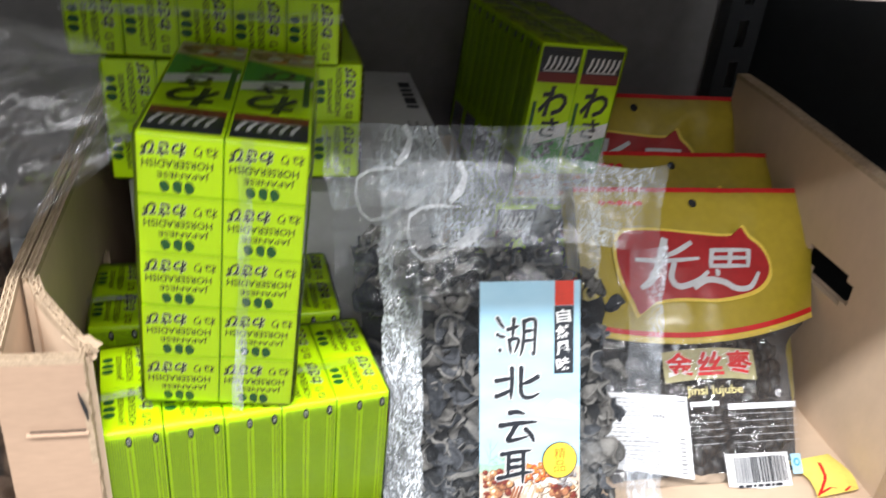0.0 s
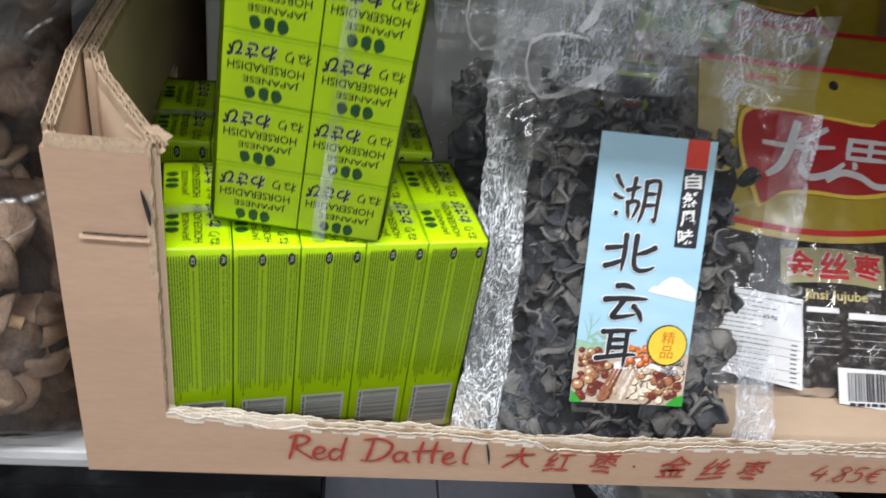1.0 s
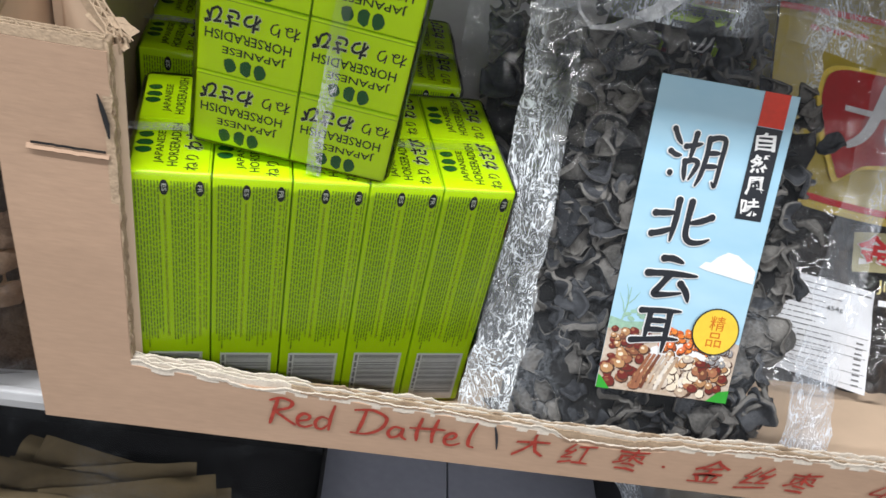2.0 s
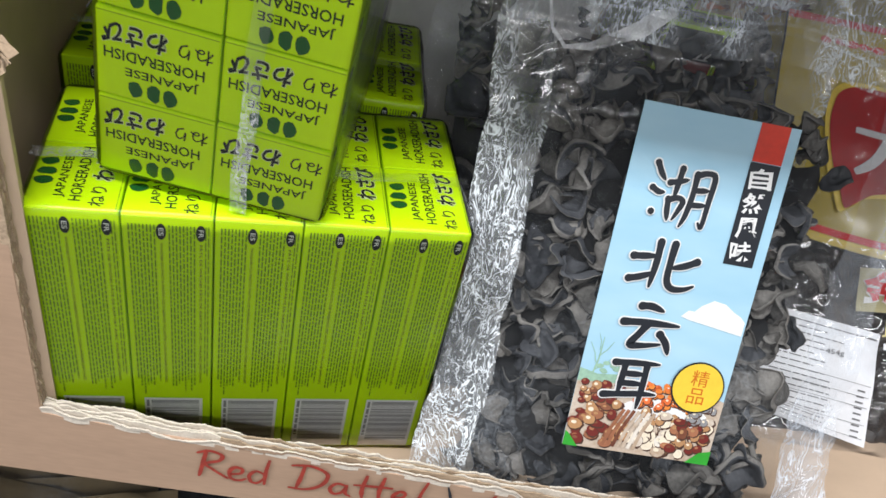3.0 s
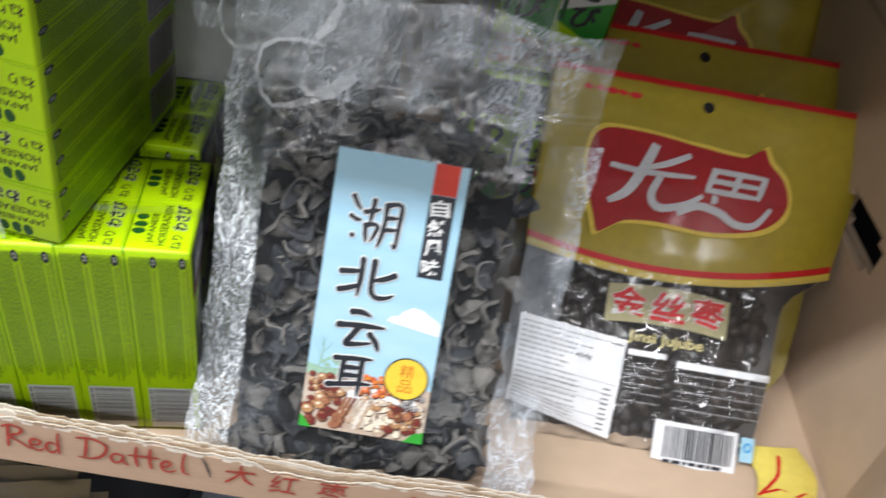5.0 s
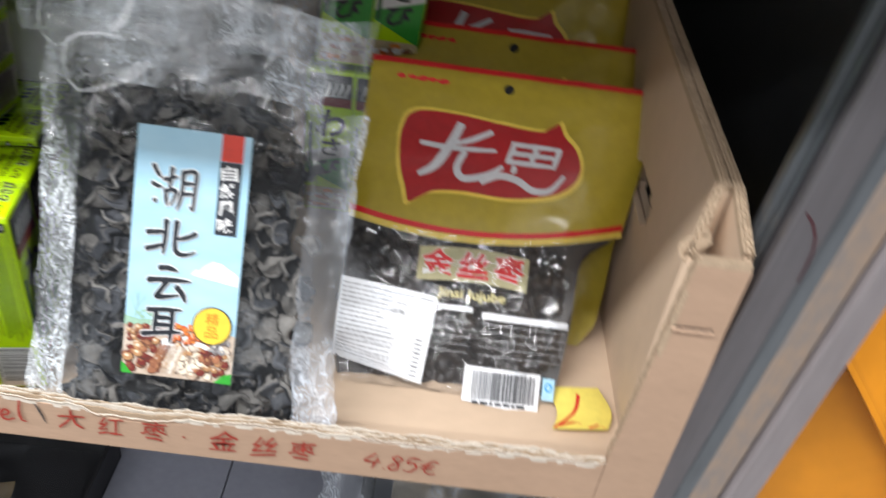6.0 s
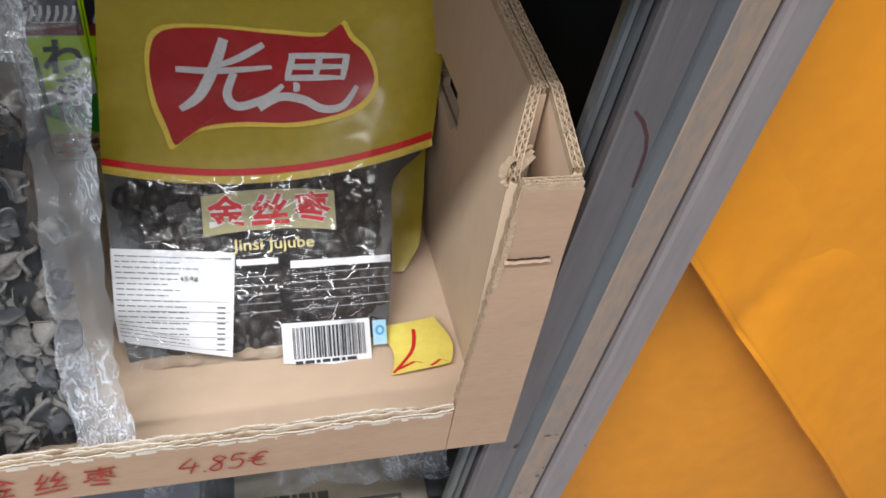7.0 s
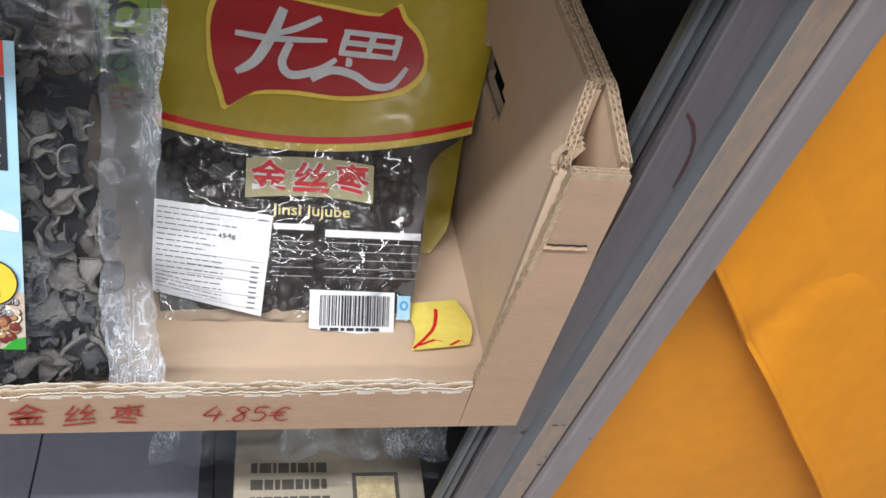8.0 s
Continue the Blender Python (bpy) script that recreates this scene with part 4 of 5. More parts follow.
# ---- bags of dried black fungus ----
def ear(bm, m, rnd, size):
    """One dried wood ear: a thin ruffled cup, dark inside and felted grey outside, its rim rolled over."""
    na, nr = 26, 6
    cup, ruff, k, pale = rnd.uniform(0.2, 0.8), rnd.uniform(0.14, 0.36), rnd.choice((2, 3, 3, 4)), rnd.random() < 0.5
    ph, sd, long = rnd.uniform(0, 6.28), rnd.uniform(0, 90), rnd.uniform(0.50, 0.90)
    fold = rnd.uniform(-0.3, 1.8)
    sheets = []
    for side in (0, 1):
        rows = []
        for j in range(nr + 1):
            q = j / nr
            row = []
            for i in range(na):
                a = 6.2832 * i / na
                n1 = noise.noise(Vector((math.cos(a) * 1.3, math.sin(a) * 1.3, sd)))
                r = q * (1 + 0.38 * n1) * (1 - 0.16 * max(0, q - 0.7) / 0.3)
                x, y = r * math.cos(a), r * math.sin(a) * long
                z = cup * r * r + ruff * r * r * math.sin(k * a + ph + 1.2 * n1) + 0.20 * noise.noise(Vector((x * 2.2, y * 2.2, sd + 7)))
                z -= 0.34 * (max(0, q - 0.66) / 0.34) ** 2
                z += fold * 0.6 * x * x
                off = (0.085 if side else 0.0) * (1 - 0.3 * q)
                row.append(bm.verts.new(m @ (Vector((x, y, z - off)) * size)))
            rows.append(row)
        sheets.append(rows)
        for j in range(nr):
            for i in range(na):
                quad = [rows[j][i], rows[j + 1][i], rows[j + 1][(i + 1) % na], rows[j][(i + 1) % na]]
                f = bm.faces.new(quad if side == 0 else quad[::-1])
                # Half the ears get a lit rim, painted with the lighter material.
                f.smooth, f.material_index = True, 1 if side == 0 and not (pale and j == nr - 1) else 0
    for i in range(na):
        f = bm.faces.new((sheets[0][nr][i], sheets[1][nr][i], sheets[1][nr][(i + 1) % na], sheets[0][nr][(i + 1) % na]))
        f.smooth = True


def rand_rot(rnd):
    return Euler((rnd.uniform(-1.3, 1.3), rnd.uniform(-1.3, 1.3), rnd.uniform(0, 6.28))).to_matrix().to_4x4()


def brush_line(pts, n=6):
    out = []
    for i in range(len(pts) - 1):
        p0, p1, p2, p3 = (Vector(pts[min(len(pts) - 1, max(0, i + q))]) for q in (-1, 0, 1, 2))
        for k in range(n):
            t = k / n
            out.append(0.5 * (2 * p1 + (p2 - p0) * t + (2 * p0 - 5 * p1 + 4 * p2 - p3) * t * t + (3 * p1 - p0 - 3 * p2 + p3) * t ** 3))
    return out + [Vector(pts[-1])]


# brush strokes of the four large characters, y down, with the place of each on the label
LAKE = [[(0.0, 0.02), (0.08, 0.16), (0.17, 0.27)], [(0.0, 0.42), (0.10, 0.47), (0.20, 0.47)], [(0.06, 0.80), (0.075, 0.84)],
        [(0.26, 0.30), (0.40, 0.26), (0.54, 0.21)], [(0.41, 0.05), (0.39, 0.30), (0.37, 0.52)], [(0.29, 0.56), (0.31, 0.74), (0.34, 0.90)],
        [(0.30, 0.57), (0.44, 0.52), (0.53, 0.57), (0.48, 0.74), (0.42, 0.88)], [(0.66, 0.10), (0.66, 0.45), (0.62, 0.78), (0.56, 0.97)],
        [(0.66, 0.12), (0.82, 0.06), (0.95, 0.11), (0.94, 0.50), (0.92, 0.92), (0.85, 0.86)], [(0.67, 0.36), (0.90, 0.33)], [(0.66, 0.60), (0.90, 0.57)]]
NORTH = [[(0.36, 0.0), (0.36, 0.45), (0.33, 1.0)], [(0.0, 0.38), (0.16, 0.35), (0.34, 0.31)], [(0.0, 0.88), (0.16, 0.81), (0.36, 0.68)],
         [(0.58, 0.0), (0.57, 0.40), (0.58, 0.80), (0.68, 0.96), (0.86, 0.94), (1.0, 0.84)], [(0.97, 0.30), (0.80, 0.43), (0.60, 0.52)]]
CLOUD = [[(0.26, 0.05), (0.44, 0.03), (0.66, 0.10)], [(0.0, 0.44), (0.30, 0.40), (0.65, 0.38), (1.0, 0.37)],
         [(0.44, 0.42), (0.32, 0.66), (0.20, 0.91), (0.42, 0.90), (0.74, 0.82)], [(0.70, 0.60), (0.84, 0.78), (0.92, 1.0)]]
EAR = [[(0.10, 0.08), (0.45, 0.04), (0.95, 0.0)], [(0.30, 0.08), (0.29, 0.40), (0.27, 0.74)], [(0.72, 0.05), (0.72, 0.50), (0.70, 1.0)],
       [(0.30, 0.29), (0.70, 0.26)], [(0.29, 0.50), (0.70, 0.47)], [(0.0, 0.80), (0.40, 0.73), (0.70, 0.68), (1.0, 0.66)]]
BRUSH = ((LAKE, 0.17, 0.56, 0.15, 0.32, 0.0023), (NORTH, 0.16, 0.58, 0.365, 0.495, 0.0028), (CLOUD, 0.20, 0.56, 0.545, 0.68, 0.0030), (EAR, 0.18, 0.52, 0.715, 0.855, 0.0027))


def fungus_label(bag, x0, y0, x1, y1, z, tilt):
    """Printed card: sky, cloud, writing, round seal and a bowl of dried foods."""
    m0 = Matrix.Translation(((x0 + x1) / 2, (y0 + y1) / 2, z)) @ pose(0, 0, 0, tilt, 0, 0)
    w, h = (x1 - x0), (y1 - y0)
    card = part("label_card", box(bmesh.new(), -w / 2, -h / 2, -0.0006, w / 2, h / 2, 0, 0.0002), SKY, bag, "sky-blue printed label", m0)
    rnd = random.Random(21)
    X, Y = lambda f: (f - 0.5) * w, lambda f: (0.5 - f) * h
    bm = bmesh.new()
    poly(bm, ((X(0), Y(1)), (X(1), Y(1)), (X(1), Y(0.80)), (X(0.8), Y(0.78)), (X(0.4), Y(0.79)), (X(0.15), Y(0.775)), (X(0), Y(0.78))), 0.0002, 2)
    poly(bm, ((X(0), Y(0.80)), (X(0.34), Y(0.79)), (X(0.26), Y(0.765)), (X(0.12), Y(0.772)), (X(0), Y(0.76))), 0.0003, 4)
    for bx, by, ex_, ey_, wd in ((0.08, 0.79, 0.11, 0.66, 0.0009), (0.09, 0.74, 0.03, 0.68, 0.0005), (0.10, 0.72, 0.18, 0.67, 0.0005), (0.095, 0.76, 0.20, 0.715, 0.0005), (0.10, 0.70, 0.07, 0.65, 0.0004)):
        ribbon(bm, [(X(bx), Y(by)), (X((bx + ex_) / 2 + 0.01), Y((by + ey_) / 2)), (X(ex_), Y(ey_))], [wd, wd * 0.8, wd * 0.3], 0.00034, 4)
    for k in range(14):
        disc(bm, X(rnd.uniform(0.12, 0.30)), Y(rnd.uniform(0.735, 0.77)), 0.0018, 0.0011, 0.00032 + k * 1e-5, 4, None, 7)
    poly(bm, ((X(0.84), Y(1)), (X(1), Y(1)), (X(1), Y(0.955)), (X(0.92), Y(0.965))), 0.0010, 3)
    poly(bm, ((X(0), Y(1)), (X(0.1), Y(1)), (X(0.02), Y(0.96)), (X(0), Y(0.955))), 0.0010, 3)
    disc(bm, X(0.62), Y(0.865), w * 0.30, h * 0.045, 0.0004, 1, None, 24)
    k = 0
    for n, xa, xb, ya, yb, r, mi in ((70, 0.38, 0.82, 0.775, 0.85, 0.0021, 5), (46, 0.02, 0.34, 0.79, 0.89, 0.0027, 6), (22, 0.0, 0.4, 0.88, 0.985, 0.0038, 6),
                                     (30, 0.45, 0.98, 0.86, 0.93, 0.0034, 7), (26, 0.35, 0.82, 0.91, 0.985, 0.0040, 2), (22, 0.66, 0.97, 0.87, 0.97, 0.0034, 6), (14, 0.75, 0.98, 0.81, 0.88, 0.0026, 8)):
        for _ in range(n):
            k += 1
            cx, cy, rx, ry = X(rnd.uniform(xa + 0.03, xb - 0.03)), Y(rnd.uniform(ya, yb)), r * rnd.uniform(0.6, 1.0), r * rnd.uniform(0.5, 0.9)
            hue = rnd.choice({6: (6, 9, 9, 10), 7: (7, 10, 7, 11), 2: (7, 11, 11, 10), 5: (5, 5, 12)}.get(mi, (mi,)))
            disc(bm, cx + 0.0003, cy - 0.0004, rx * 1.12, ry * 1.12, 0.0005 + k * 1.5e-6, 13, None, 9, 0.1, rnd)
            disc(bm, cx, cy, rx, ry, 0.0005 + k * 1.5e-6 + 0.5e-6, hue, None, 9, 0.1, rnd)
            disc(bm, cx - 0.25 * rx, cy + 0.3 * ry, rx * 0.4, ry * 0.35, 0.0005 + k * 1.5e-6 + 1e-6, {6: 10, 9: 6, 5: 12}.get(hue, 11), None, 7, 0.1, rnd)
    for q in range(7):
        x = 0.26 + q * 0.035
        ribbon(bm, [(X(x), Y(0.985)), (X(x + 0.03), Y(0.93)), (X(x + 0.09), Y(0.865))], 0.0018, 0.00085, 6 if q < 3 else 7)
    part("food_picture", bm, [SKY, INK_WHITE, PALE_INK, GREEN_MID, mat("soft_green_print", (0.30, 0.48, 0.36), 0.5, scale=80, vary=0.2), ORANGE_INK, BROWN_INK, PALE_INK, INK_GREY,
         mat("date_red_print", (0.16, 0.02, 0.015), 0.5, scale=120), mat("tan_print", (0.45, 0.24, 0.11), 0.5, scale=120), mat("nut_print", (0.80, 0.70, 0.55), 0.5, scale=120), mat("goji_print", (0.75, 0.16, 0.04), 0.5, scale=120), mat("shade_print", (0.07, 0.03, 0.02), 0.5, scale=120)], card, "printed bowl of dried foods")
    bm = bmesh.new()
    pts = [(0.56, 0.565), (0.60, 0.545), (0.64, 0.545), (0.68, 0.525), (0.75, 0.505), (0.83, 0.510), (0.90, 0.530), (0.95, 0.540), (0.985, 0.555), (0.985, 0.595), (0.90, 0.590), (0.75, 0.580), (0.62, 0.572)]
    poly(bm, [(X(a), Y(b)) for a, b in pts][::-1], 0.0004)
    part("cloud", bm, INK_WHITE, card)
    bm = bmesh.new()
    rect(bm, X(0.74), Y(0.105), X(0.93), Y(0.0), 0.0004)
    part("red_tab", bm, mat("label_red", (0.66, 0.035, 0.012), 0.45, scale=40), card)
    bm = bmesh.new()
    rect(bm, X(0.735), Y(0.395), X(0.93), Y(0.107), 0.0004)
    part("black_tab", bm, INK_BLACK, card)
    bm = bmesh.new()
    for q, ch in enumerate("自然風味"):
        write(bm, ch, X(0.760), Y(0.178 + q * 0.068), X(0.905), Y(0.120 + q * 0.068), 0.0008, 0, None, 0.022, -0.12)
    for vtx in bm.verts:
        k = Vector((vtx.co.x * 260, vtx.co.y * 260, 3.0))
        vtx.co.x += 0.0008 * noise.noise(k)
        vtx.co.y += 0.0008 * noise.noise(k + Vector((5, 9, 2))) + 0.10 * (vtx.co.x - X(0.83))
    part("tab_writing", bm, INK_WHITE, card)
    bm, bm2 = bmesh.new(), bmesh.new()
    k = 0
    for strokes, xa, xb, ya, yb, w0 in BRUSH:
        for pts in strokes:
            k += 1
            line = [(X(xa + p.x * (xb - xa)), Y(ya + p.y * (yb - ya))) for p in brush_line(pts, 8)]
            n = len(line) - 1
            wd = [1.25 * w0 * (0.62 + 0.42 * math.exp(-(i / n / 0.16) ** 2) + 0.34 * math.sin(3.14 * i / n) - 0.30 * (i / n) ** 4) for i in range(n + 1)]
            for b2, grow, z in ((bm, 0.0, 0.0013), (bm2, 0.0013, 0.0009)):
                z += k * 4e-6
                ribbon(b2, line, [x + grow for x in wd], z, 0)
                disc(b2, line[0][0], line[0][1], (wd[0] + grow) * 0.52, None, z + 2e-6, 0, None, 12)
                disc(b2, line[-1][0], line[-1][1], (wd[-1] + grow) * 0.50, None, z + 2e-6, 0, None, 10)
    part("big_writing", bm, INK_BLACK, card, "black brush lettering")
    part("writing_outline", bm2, INK_WHITE, card)
    bm = bmesh.new()
    disc(bm, X(0.79), Y(0.765), 0.0132, None, 0.0014, 0, None, 32)
    disc(bm, X(0.79), Y(0.765), 0.0124, None, 0.0016, 1, None, 32)
    for q, ch in enumerate("精品"):
        write(bm, ch, X(0.79) - 0.0042, Y(0.765) + 0.0008 - q * 0.0092, X(0.79) + 0.0042, Y(0.765) + 0.0090 - q * 0.0092, 0.0018, 2)
    part("seal", bm, [INK_BLACK, YELLOW_INK, mat("seal_orange", (0.62, 0.16, 0.01), 0.5)], card, "round yellow seal")


def fungus_bag(m, seed, label, with_label):
    bag = thing("fungus_bag", m, label, "food bag", "bags of dried fungus")
    rnd = random.Random(seed)
    LEN, HW = 0.300, 0.108

    def half(b):
        return HW * (1 - 0.05 * math.sin(3.1 * b)) + 0.004 * noise.noise(Vector((b * 6, seed, 0))) + 0.0022 * noise.noise(Vector((b * 22, seed, 6)))

    def bulge(u, v):
        """Depth of the filled part in front of the bag's mid plane."""
        a = max(0, 1 - (u / 0.092) ** 4) * max(0.0, min(1, v / 0.045)) ** 0.6 * max(0, min(1, (0.268 - v) / 0.06)) ** 0.8
        return 0.0125 * a

    def front(a, b, lift=0.0):
        v = b * LEN
        u = (2 * a - 1) * half(b)
        z = bulge(u, v) + 0.0022 * crease(u, v, seed, 24) * (0.5 + 0.9 * (abs(u) > 0.07) + 1.8 * max(0, b - 0.78) * 4) + lift
        if b > 0.86:
            z += 0.05 * (b - 0.86) * noise.noise(Vector((u * 14, seed, 3)))
        vv = v + 0.006 * noise.noise(Vector((u * 18, seed, 5))) * b
        return Vector((u, vv, z))
    edge = lambda a, b: a < 0.1285 or a > 0.8572 or b > 0.80
    body = part("front_film", sheet(bmesh.new(), front, 70, 90, 0, lambda a, b: not edge(a, b)), BAG, bag, "clear plastic front")
    part("side_seal", sheet(bmesh.new(), front, 70, 90, 0, lambda a, b: edge(a, b) and b < 0.80 and a < 0.5), BAG_EDGE if with_label else BAG, bag, "scuffed clear side seal")
    part("crumpled_seal", sheet(bmesh.new(), lambda a, b: front(a, b) + Vector((0.003 * crease(a * 0.2, b * 0.3, seed + 9, 30), 0, 0.004 * crease(a * 0.3, b * 0.3, seed + 5, 36) * max(0, a - 0.82) * 6)), 70, 110, 0, lambda a, b: edge(a, b) and b < 0.80 and a > 0.5), BAG_CRUMPLE, bag, "crumpled whitish side seal")
    part("top_film", sheet(bmesh.new(), front, 70, 90, 0, lambda a, b: b > 0.80), BAG_TOP, bag, "crumpled empty bag top")
    part("back_film", sheet(bmesh.new(), lambda a, b: front(a, b) * 1.0 + Vector((0.002 * crease(a * 0.2, b * 0.3, seed + 4, 30), 0, -2 * bulge((2 * a - 1) * half(b), b * LEN) - 0.004)), 30, 40), BAG, bag)
    # contents
    bm = bmesh.new()
    for layer, count in ((-0.015, 70), (-0.010, 110), (-0.005, 140)):
        for _ in range(count):
            u, v = rnd.uniform(-0.080, 0.078), rnd.uniform(0.012, 0.224)
            if v > 0.20 and rnd.random() < (v - 0.20) / 0.05:
                continue
            z = bulge(u, v) - 0.0125 + layer
            ear(bm, Matrix.Translation((u, v, z)) @ rand_rot(rnd) @ Matrix.Rotation(rnd.choice((0.0, 3.1416)), 4, "X"), rnd, rnd.choice((0.008, 0.010, 0.012, 0.015)) * rnd.uniform(0.9, 1.15))
    for vtx in bm.verts:
        top = bulge(vtx.co.x, vtx.co.y) - 0.0012
        knee = top - 0.014
        if vtx.co.z > knee:
            vtx.co.z = knee + 0.014 * math.tanh((vtx.co.z - knee) / 0.016)
    tagged(part("dried_fungus", bm, [FUNGUS, FUNGUS_IN], bag, "dark grey curled dried fungus"), kind="stuff")
    # Added dark sheet behind the ears, painting the shade between them.
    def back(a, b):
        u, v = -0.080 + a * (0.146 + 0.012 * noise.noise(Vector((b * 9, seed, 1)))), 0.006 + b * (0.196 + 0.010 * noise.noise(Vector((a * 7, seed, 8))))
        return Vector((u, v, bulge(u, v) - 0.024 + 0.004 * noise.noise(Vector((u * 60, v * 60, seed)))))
    part("fungus_shade_sheet", sheet(bmesh.new(), back, 24, 30), GAP_SHADE, bag)
    # zip strip near the top and a torn clear hanger loop
    bm = bmesh.new()
    for dv in (0.0, 0.004):
        sheet(bm, lambda a, b: front(a, (0.252 + dv + 0.0015 * b) / LEN, 0.0012), 70, 1)
    part("zip_strip", bm, BAG_TOP, bag, "pressed zip line")
    bm = bmesh.new()
    pts = [(-0.086, 0.262), (-0.0875, 0.250), (-0.084, 0.238), (-0.077, 0.2315), (-0.066, 0.2335), (-0.054, 0.240), (-0.046, 0.2445), (-0.040, 0.250), (-0.033, 0.2545)]
    wd = [0.0014, 0.0012, 0.0014, 0.0018, 0.0036, 0.0056, 0.0075, 0.0075, 0.0035]
    ribbon(bm, pts, wd, 0.013)
    ribbon(bm, [(-0.086, 0.262), (-0.078, 0.267), (-0.066, 0.269), (-0.052, 0.268)], [0.003, 0.002, 0.002, 0.001], 0.0125)
    ribbon(bm, [(-0.058, 0.271), (-0.051, 0.279), (-0.047, 0.290), (-0.052, 0.299)], [0.003, 0.006, 0.004, 0.005], 0.014)
    bmesh.ops.subdivide_edges(bm, edges=bm.edges[:], cuts=2, use_grid_fill=True)
    for vtx in bm.verts:
        vtx.co.z += 0.002 * crease(vtx.co.x, vtx.co.y, seed + 2, 60)
    part("torn_strip", bm, STRIP, bag, "whitish torn plastic strip")
    if with_label:
        fungus_label(bag, -0.0370, 0.0485, 0.0370, 0.2160, 0.0150, 0)
    return bag


LEAN_F = (0.0, 0.456, 0.89)
F0 = Vector((0.3215, 0.0115, 0.0065))
fungus_bag(axes(F0, (1, 0.0, 0), LEAN_F), 3, "clear bag of dried black fungus with sky-blue label", True)
fungus_bag(axes(F0 + Vector((-0.028, 0.058, 0.004)), (1, 0.05, 0), (-0.03, 0.40, 0.91)), 9, "clear bag of dried black fungus leaning behind another", False)


# ---- jujube bags ----
def jujube_bag(m, seed, label, full):
    bag = thing("jujube_bag", m, label, "food bag", "bags of jujubes")
    rnd = random.Random(seed)
    H = 0.270
    L = lambda v: float(np.interp(v, (0.0, 0.03, 0.09, 0.14, 0.27), (-0.112, -0.118, -0.120, -0.1225, -0.1195)))
    R = lambda v: float(np.interp(v, (-0.01, 0.02, 0.06, 0.110, 0.122, 0.136, 0.147, 0.21, 0.27), (0.055, 0.062, 0.0675, 0.0700, 0.0735, 0.0930, 0.1025, 0.116, 0.1245))) if full else float(np.interp(v, (0.0, 0.02, 0.06, 0.12, 0.27), (0.080, 0.094, 0.100, 0.107, 0.1235)))

    def bulge(u, v):
        s = (u - (L(v) + R(v)) / 2) / ((R(v) - L(v)) / 2)
        return (0.0088 if full else 0.017) * max(0, 1 - s ** 4) ** 0.8 * max(0, min(1, v / 0.04)) ** 0.6 * max(0, min(1, (H - v) / 0.13)) ** 0.8

    def surf(u, v, lift=0.0):
        return Vector((u, v, bulge(u, v) + (0.0015 if full else 0.0030) * crease(u, v, seed, 16) + lift))

    def front(a, b, lift=0.0):
        v = b * H
        return surf(L(v) + a * (R(v) - L(v)), v, lift)
    seam = lambda u: 0.122 + (0.0115 * ((u + 0.03) / 0.09) ** 2 if u < -0.03 else 0.0225 * ((u + 0.03) / 0.132) ** 2)
    uv = lambda a, b: (L(b * H) + a * (R(b * H) - L(b * H)), b * H)
    top = part("gold_film", sheet(bmesh.new(), front, 56, 70, 0, lambda a, b: uv(a, b)[1] > seam(uv(a, b)[0])), GOLD, bag, "glossy golden yellow printed film")
    part("back_film", sheet(bmesh.new(), lambda a, b: front(1 - a, b) + Vector((0, 0, -1.8 * bulge(*uv(1 - a, b)) - 0.003)), 24, 30), JUJUBE if full else GOLD, bag)

    def strip(pts, w, lift):
        bm = bmesh.new()
        us = np.linspace(pts[0], pts[1], 60)
        ring = None
        for u in us:
            c = seam(u)
            cur = [bm.verts.new(surf(u, c + w[0], lift)), bm.verts.new(surf(u, c + w[1], lift))]
            if ring:
                bm.faces.new((ring[0], cur[0], cur[1], ring[1]))
            ring = cur
        return bm
    part("gold_trim", strip((-0.122, 0.102), (-0.003, 0.0022), 0.0007), GOLD_LINE, top)
    part("red_trim", strip((-0.122, 0.102), (0.0026, 0.0072), 0.0007), INK_RED, top)
    part("red_top_edge", sheet(bmesh.new(), lambda a, b: front(a, 1 - 0.018 * b, 0.0006), 56, 2), INK_RED, top)
    # hanging hole
    bm = bmesh.new()
    hole = surf(-0.003, 0.2535, 0.0012)
    disc(bm, hole.x, hole.y, 0.0042, None, hole.z, 0, None, 16)
    part("hang_hole", bm, GAP_SHADE, top, "round punched hang hole")
    # brand shield as a plain red shape with gold edge and pale strokes
    us = lambda x: -0.0878 + 0.1495 * x
    vs_ = lambda y: 0.1465 + 0.082 * y
    outline = [(0.0, 0.62), (0.01, 0.80), (0.04, 0.91), (0.12, 0.965), (0.31, 0.96), (0.55, 0.915), (0.74, 0.89), (0.82, 0.92), (0.865, 1.0), (0.90, 0.87), (0.97, 0.73), (1.0, 0.53), (0.955, 0.36), (0.84, 0.23),
               (0.62, 0.155), (0.40, 0.17), (0.24, 0.15), (0.15, 0.085), (0.09, 0.0), (0.06, 0.15), (0.02, 0.36)]

    def lay(bm, shape, lift, mi=0, grow=0.0):
        cx, cy = us(0.5), vs_(0.52)
        ring = []
        n = len(shape)
        for i in range(n):
            p0, p1, p2, p3 = (Vector(shape[(i + q) % n]) for q in (-1, 0, 1, 2))
            for k in range(4):
                t = k / 4
                x, y = 0.5 * (2 * p1 + (p2 - p0) * t + (2 * p0 - 5 * p1 + 4 * p2 - p3) * t * t + (3 * p1 - p0 - 3 * p2 + p3) * t ** 3)
                ring.append(Vector((us(x) + grow * (1 if x > 0.5 else -1), vs_(y) + grow * (1 if y > 0.5 else -1))))
        rows = []
